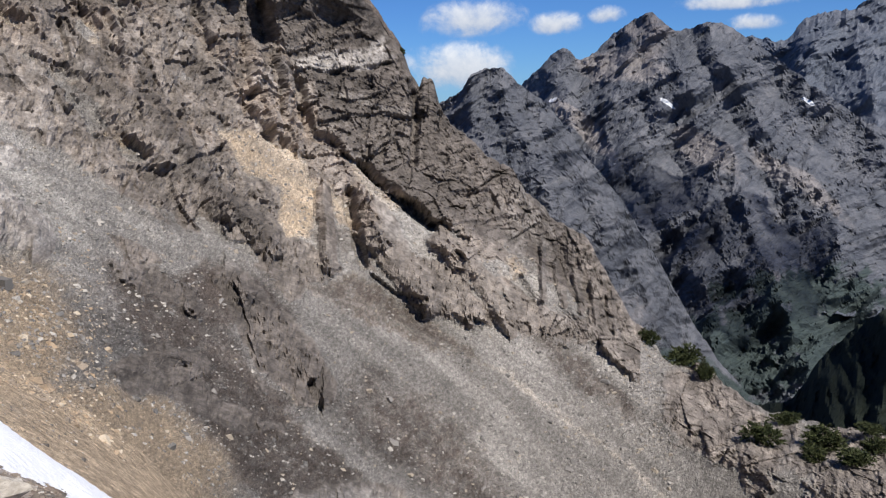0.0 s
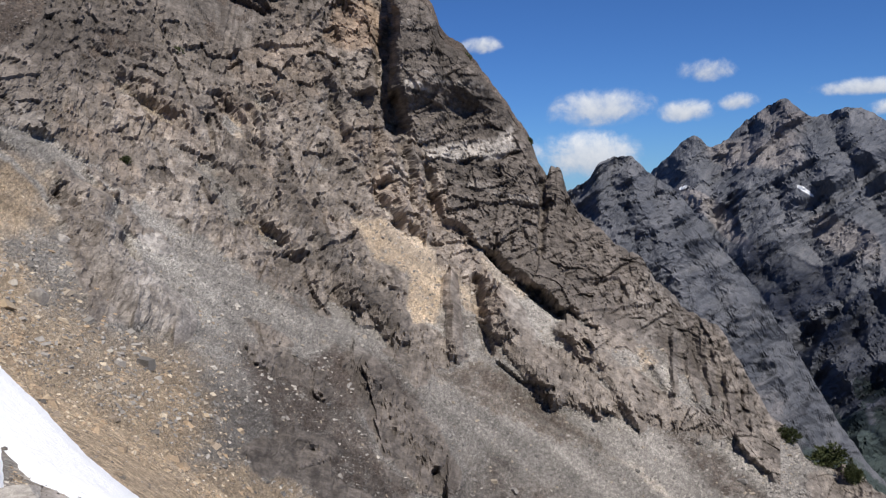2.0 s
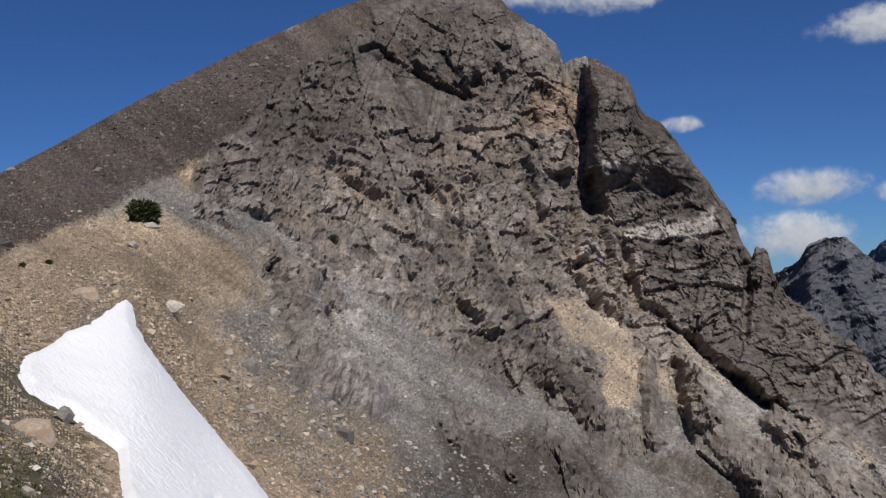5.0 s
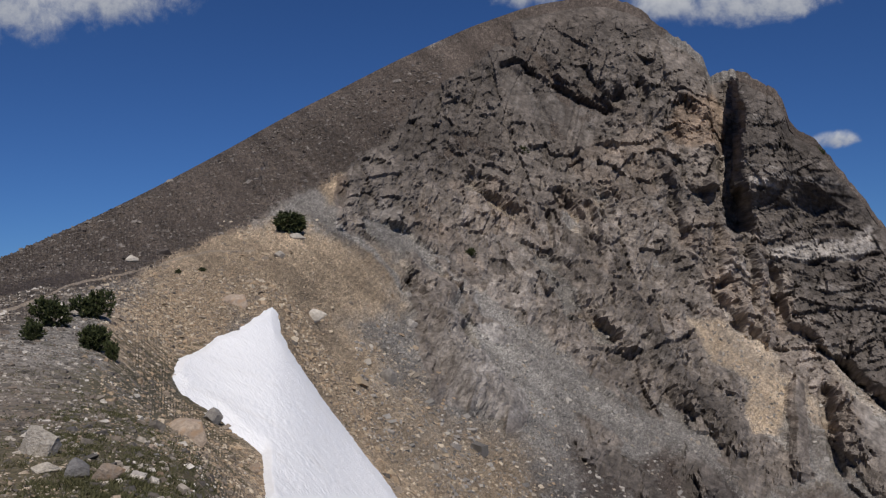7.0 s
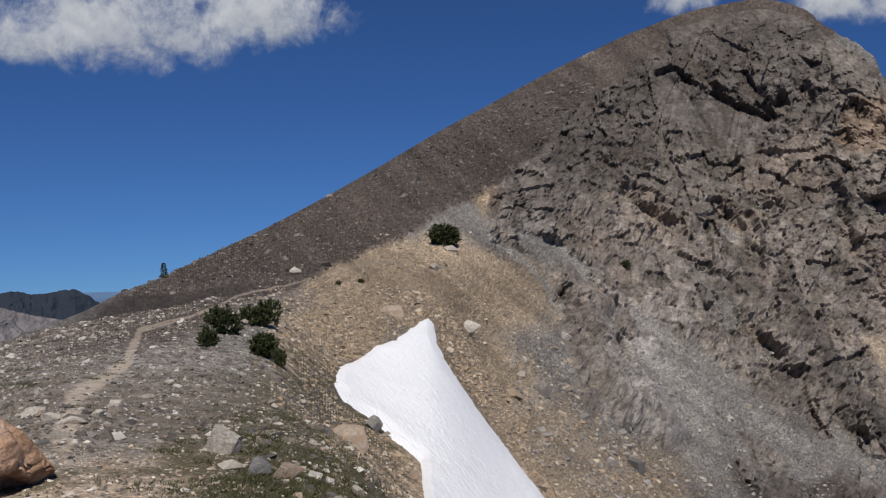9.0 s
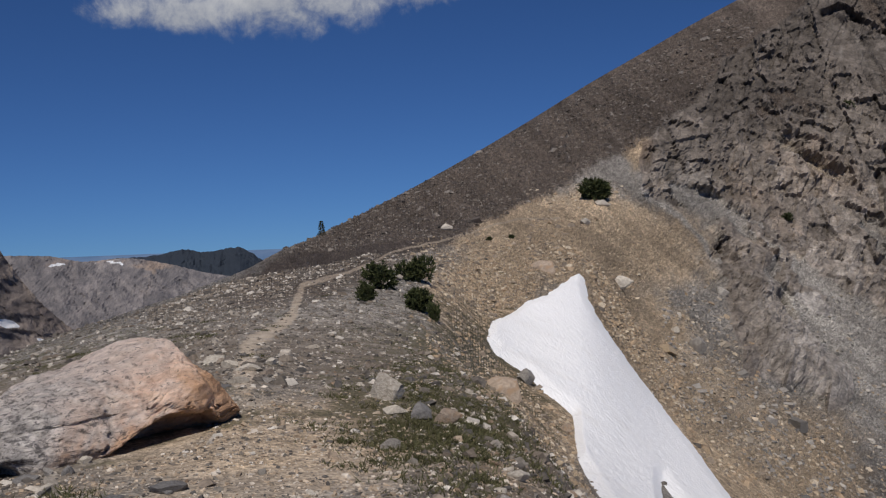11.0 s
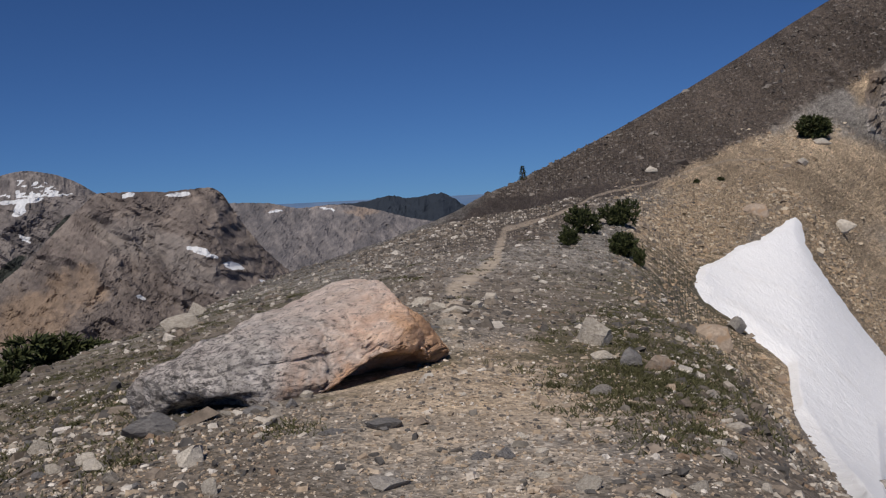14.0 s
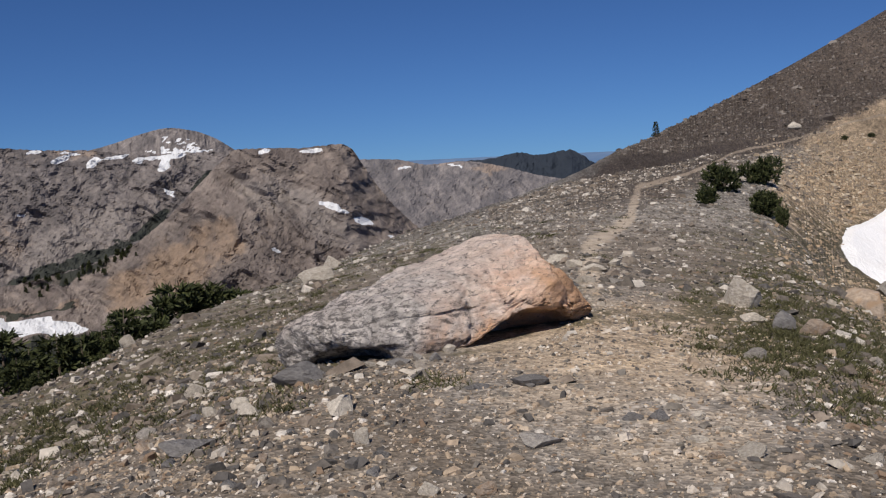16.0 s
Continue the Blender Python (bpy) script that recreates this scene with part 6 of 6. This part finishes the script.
NEEDLES = leaf_material("needles", (0.018, 0.026, 0.010), (0.075, 0.085, 0.032))
BLADES = leaf_material("blades", (0.04, 0.042, 0.018), (0.115, 0.11, 0.052))
m, n = material("bark")
n.surface(n.mix(n.noise(n.coords(), 9.0, 5.0), (0.09, 0.07, 0.055), (0.2, 0.165, 0.13)), 0.9)
BARK = m


def tube(points, radii, sides=6):
    v, f = [], []
    for k, (p, r) in enumerate(zip(points, radii)):
        for j in range(sides):
            a = 2 * math.pi * j / sides
            v.append((p[0] + r * math.cos(a), p[1] + r * math.sin(a), p[2]))
        if k:
            for j in range(sides):
                o = (k - 1) * sides
                f.append((o + j, o + (j + 1) % sides, o + sides + (j + 1) % sides, o + sides + j))
    return v, f


def shoot(g, base, way, length, width, count, thin=1.0):
    """A twig's brush of needles: thin blades fanned round its axis."""
    v, f = [], []
    way = np.array(way) / np.linalg.norm(way)
    for _ in range(count):
        t = g.uniform(0.1, 1.0)
        o = np.array(base) + way * length * t
        d = way * 0.9 + g.normal(0, 0.6, 3)
        d /= np.linalg.norm(d)
        s = np.cross(d, g.normal(size=3))
        s /= np.linalg.norm(s)
        ln, wd = width * g.uniform(0.7, 1.4), width * g.uniform(0.16, 0.3) * thin
        k = len(v)
        v += [o - s * wd, o + s * wd, o + d * ln + s * wd * 0.5, o + d * ln - s * wd * 0.5]
        f.append((k, k + 1, k + 2, k + 3))
    return v, f


def dwarf_pine(w, h, seed, shoots=300):
    """A wind-shorn bush: several leaning stems, needle brushes on an uneven dome."""
    g = np.random.RandomState(seed)
    sv, sf, lv, lf = [], [], [], []
    lobes = [(g.uniform(-0.55, 0.55) * w * 0.6, g.uniform(-0.5, 0.5) * w * 0.5, g.uniform(0.45, 1.0) * h, g.uniform(0.24, 0.42) * w) for _ in range(7)]
    for lx, ly, lh, lr in lobes:
        v, f = tube([(lx * 0.1, ly * 0.1, -0.1), (lx * 0.55, ly * 0.55, lh * 0.4), (lx, ly, lh * 0.85)], [0.05 * h, 0.035 * h, 0.012 * h])
        sf += [tuple(i + len(sv) for i in q) for q in f]
        sv += v
        for _ in range(shoots // 7):
            d = g.normal(size=3)
            d /= np.linalg.norm(d)
            q = np.array([lx, ly, lh * 0.5]) + d * np.array([lr, lr, lh * 0.5]) * g.uniform(0.45, 1.0)
            q[2] = max(q[2], 0.03 * h)
            v, f = shoot(g, q, d + np.array([0, 0, 0.7]), 0.16 * h, 0.09 * h + 0.02 * w, 11)
            lf += [tuple(i + len(lv) for i in t) for t in f]
            lv += v
    return mesh_from("stem", sv, sf, BARK), mesh_from("foliage", lv, lf, NEEDLES)


def conifer(h, seed, tiers=16, spread=0.26, size=0.05, count=10, thin=0.65):
    """A small spruce: a tapered trunk with drooping whorls of needle brushes and gaps between them."""
    g = np.random.RandomState(seed)
    sv, sf = tube([(0, 0, -0.2), (g.uniform(-.03, .03) * h, 0, h * 0.5), (0, 0, h)], [0.025 * h, 0.014 * h, 0.002 * h])
    lv, lf = [], []
    for k in range(tiers):
        t = 0.08 + 0.9 * k / tiers
        reach = spread * h * (1 - t) ** 0.8 * g.uniform(0.7, 1.2) + 0.02 * h
        for j in range(8):
            if g.uniform() < 0.12:
                continue
            a = g.uniform(0, 6.28)
            for s in (0.35, 0.7, 1.0):
                q = (math.cos(a) * reach * s, math.sin(a) * reach * s, h * t - 0.18 * reach * s)
                v, f = shoot(g, q, (math.cos(a), math.sin(a), 0.25), 0.05 * h, size * h, count, thin)
                lf += [tuple(i + len(lv) for i in u) for u in f]
                lv += v
    return mesh_from("trunk", sv, sf, BARK), mesh_from("crown", lv, lf, NEEDLES)


PINES = [dwarf_pine(1.0, 0.75, 400 + k) for k in range(4)]
FIRS = [conifer(1.0, 420 + k) for k in range(4)]


def plant(kind, place, width, height, label, seed, group=""):
    """A bush or a tree on the ground."""
    top = new("dwarf_pine" if kind == "pine" else "conifer")
    top.empty_display_size = 0.1
    a, b = (PINES if kind == "pine" else FIRS)[seed % 4]
    part(a.name.split(".")[0], a, top)
    part(b.name.split(".")[0], b, top)
    sx = width / (1.15 if kind == "pine" else 0.5)
    sz = height / (0.8 if kind == "pine" else 1.0)
    top.matrix_world = Matrix.Translation(place) @ Matrix.Rotation(seed * 1.3, 4, "Z") @ Matrix.Diagonal((sx, sx, sz, 1))
    return tagged(top, label, "bush" if kind == "pine" else "tree", group)


# beside the trail
for k, (az, el, w, hh) in enumerate([(-52.1, -3.3, 2.1, 1.7), (-50.0, -2.9, 2.15, 1.8), (-52.9, -4.0, 1.4, 1.15), (-50.0, -4.7, 2.0, 1.7), (-48.8, -5.4, 0.9, 1.2)]):
    p, r = sight(NORTH, az, el)
    plant("pine", p, r * radians(w), r * radians(hh), "dark green dwarf pine bush beside the trail", k, "dwarf pines by the trail")
p, r = sight(NORTH, -38.75, 1.8)
plant("pine", p, r * radians(2.4), r * radians(1.5), "dark spreading dwarf pine above a white block", 7)
for k, (az, el, w, hh) in enumerate([(-43.9, -0.5, 0.45, 0.3), (-45.3, -0.6, 0.4, 0.3), (-24.3, 6.1, 0.9, 0.7), (-27.7, 0.0, 0.65, 0.5), (-7.2, 5.1, 0.95, 0.8), (-5.3, 2.3, 0.7, 0.5), (-3.4, -0.1, 0.6, 0.6)]):
    p, r = sight((0, 0, EYE), az, el)
    plant("pine", p, r * radians(w), r * radians(hh), "small dark bush clinging to the rocky slope", k + 9, "bushes on the face")
p, r = sight((0, 0, EYE), -55.65, 0.1)
plant("fir", p, r * radians(0.45), r * radians(0.95), "lone small dark spruce on the skyline", 1)
# below the west side of the pass
for k, (az, top_el, r, h) in enumerate([(-96.5, -9.6, 24, 3.0), (-95, -9.3, 22, 3.0), (-93.6, -9.6, 24, 2.8), (-92.1, -9.9, 23, 2.6), (-90.8, -9.6, 25, 2.8), (-89.6, -9.3, 26, 2.9), (-88.3, -9.0, 26, 2.6), (-87.2, -8.7, 28, 2.6),
                                        (-86.1, -8.0, 30, 2.6), (-85.2, -7.3, 32, 2.9), (-84.3, -7.2, 33, 2.8), (-83.5, -7.7, 33, 2.4), (-82.6, -7.4, 35, 2.4), (-81.7, -7.7, 36, 2.1),
                                        (-94.3, -11.2, 20, 2.4), (-91.5, -11.3, 22, 2.2), (-89, -10.4, 24, 2.2), (-86.6, -9.3, 28, 2.0), (-97.5, -11, 20, 2.6), (-93.2, -12.2, 18.5, 2.0), (-95.6, -12.4, 18, 2.2), (-91.2, -12.0, 20, 1.8), (-89.6, -11.4, 22, 1.8), (-87.8, -10.3, 25, 1.8)]):
    d = toward(az, 0)
    x, y = WEST[0] + d.x * r, WEST[1] + d.y * r
    z = height_at(x, y) - 0.1
    h = EYE + r * math.tan(radians(top_el + 0.55 * math.sin(k * 2.4))) - z
    plant("fir", (x, y, z), h * 0.56, h, "dense dark green stunted spruce below the pass", k, "stunted spruces below the pass")
p, r = sight(WEST, -78.5, -7.6)
plant("pine", p, r * radians(1.5), r * radians(1.1), "dark dwarf pine on the grassy edge", 5)
# far off, along the crest of the western hill
FAR_FIRS = [conifer(1.0, 440 + k, 8, 0.22, 0.1, 5, 1.6) for k in range(3)]
g = np.random.RandomState(17)
hill_cols = len(west_hill.data.vertices) // 191
for k in range(46):
    at = west_hill.data.vertices[(188 - int(abs(g.normal(0, 5)))) * hill_cols + int((g.uniform(-93.5, -87.2) + 110) / 0.12)].co
    tree = new("conifer")
    for me in FAR_FIRS[k % 3]:
        part(me.name.split(".")[0], me, tree)
    h = g.uniform(4.5, 9.0)
    tree.matrix_world = Matrix.Translation(at) @ Matrix.Rotation(g.uniform(0, 6), 4, "Z") @ Matrix.Diagonal((h, h, h, 1))
    tagged(tree, "dark conifer on the crest of the western hill", "tree", "conifers on the western hill")
# on the east spur
for k, (az, el, w, hh) in enumerate([(11.5, -17.9, 1.3, 0.9), (13.6, -19.0, 2.2, 1.1), (15, -19.8, 1.1, 0.9), (17.7, -20.9, 1.1, 0.6), (18.6, -23.2, 2.2, 1.1), (19.8, -22.0, 1.5, 0.7), (22.2, -23.0, 2.5, 1.1),
                                     (23.6, -23.8, 2.2, 0.9), (21.6, -23.9, 1.5, 0.8), (24.7, -22.0, 1.5, 0.6), (25.1, -23.1, 1.5, 0.8)]):
    p, r = sight((0, 0, EYE), az, el)
    plant("pine", p, r * radians(w), r * radians(hh), "low dark green shrub on the rocky spur", k, "shrubs on the spur")
for k, (az, el, hh) in enumerate([(17.9, -20.7, 1.4), (14.9, -19.6, 1.1)]):
    p, r = sight((0, 0, EYE), az, el)
    plant("fir", p, r * radians(hh * 0.45), r * radians(hh), "slim dark spruce on the rocky spur", k, "spruces on the spur")


# ---- grass ----
def tufts(patches, seed):
    """Low grass in small uneven mats."""
    g = np.random.RandomState(seed)
    V, F = [], []
    spots = [(-51, 8.5, 4, 3), (-48, 11, 4, 4), (-47, 7.5, 3.0, 2.0), (-46.5, 16, 4, 6), (-89, 8.5, 7, 2.5), (-80, 14, 7, 6), (-94, 9, 5, 2.5), (-66, 22, 6, 9), (-76, 26, 6, 8), (-50.5, 22, 4, 8)]
    for k in range(patches):
        a0, r0, da, dr = spots[k % len(spots)]
        a, rr = g.normal(a0, da * 0.7), abs(g.normal(r0, dr * 0.6)) + 0.5
        wide, count = g.uniform(0.06, 0.2) * (1 + rr / 25), int(g.uniform(15, 60))
        x0, y0 = rr * math.sin(radians(a)), rr * math.cos(radians(a))
        if rr < 3.4 or math.hypot(x0 - mid.x, y0 - mid.y) < 1.3:
            continue
        xs, ys = x0 + g.normal(0, wide, count), y0 + g.normal(0, wide * 0.7, count)
        rs, az = np.hypot(xs, ys), np.degrees(np.arctan2(xs, ys))
        zs = heights(az, rs)
        bare = inside(az, np.degrees(np.arctan2(zs - EYE, rs)), SNOW_EDGE) > -0.3
        for x, y, z, no in zip(xs, ys, zs, bare):
            if no:
                continue
            for _ in range(4):
                o = np.array([x, y, z - 0.005]) + np.append(g.normal(0, 0.02, 2), 0)
                d = np.array([g.normal(0, 0.7), g.normal(0, 0.7), 1.0]) * g.uniform(0.02, 0.06)
                s = np.cross(d, g.normal(size=3))
                s = s / np.linalg.norm(s) * 0.006
                k2 = len(V)
                V += [o - s, o + s, o + d]
                F.append((k2, k2 + 1, k2 + 2))
    return tagged(new("grass", mesh_from("grass", V, F, BLADES)), "sparse low alpine grass between the stones", "grass", kind="stuff")


tufts(420, 21)
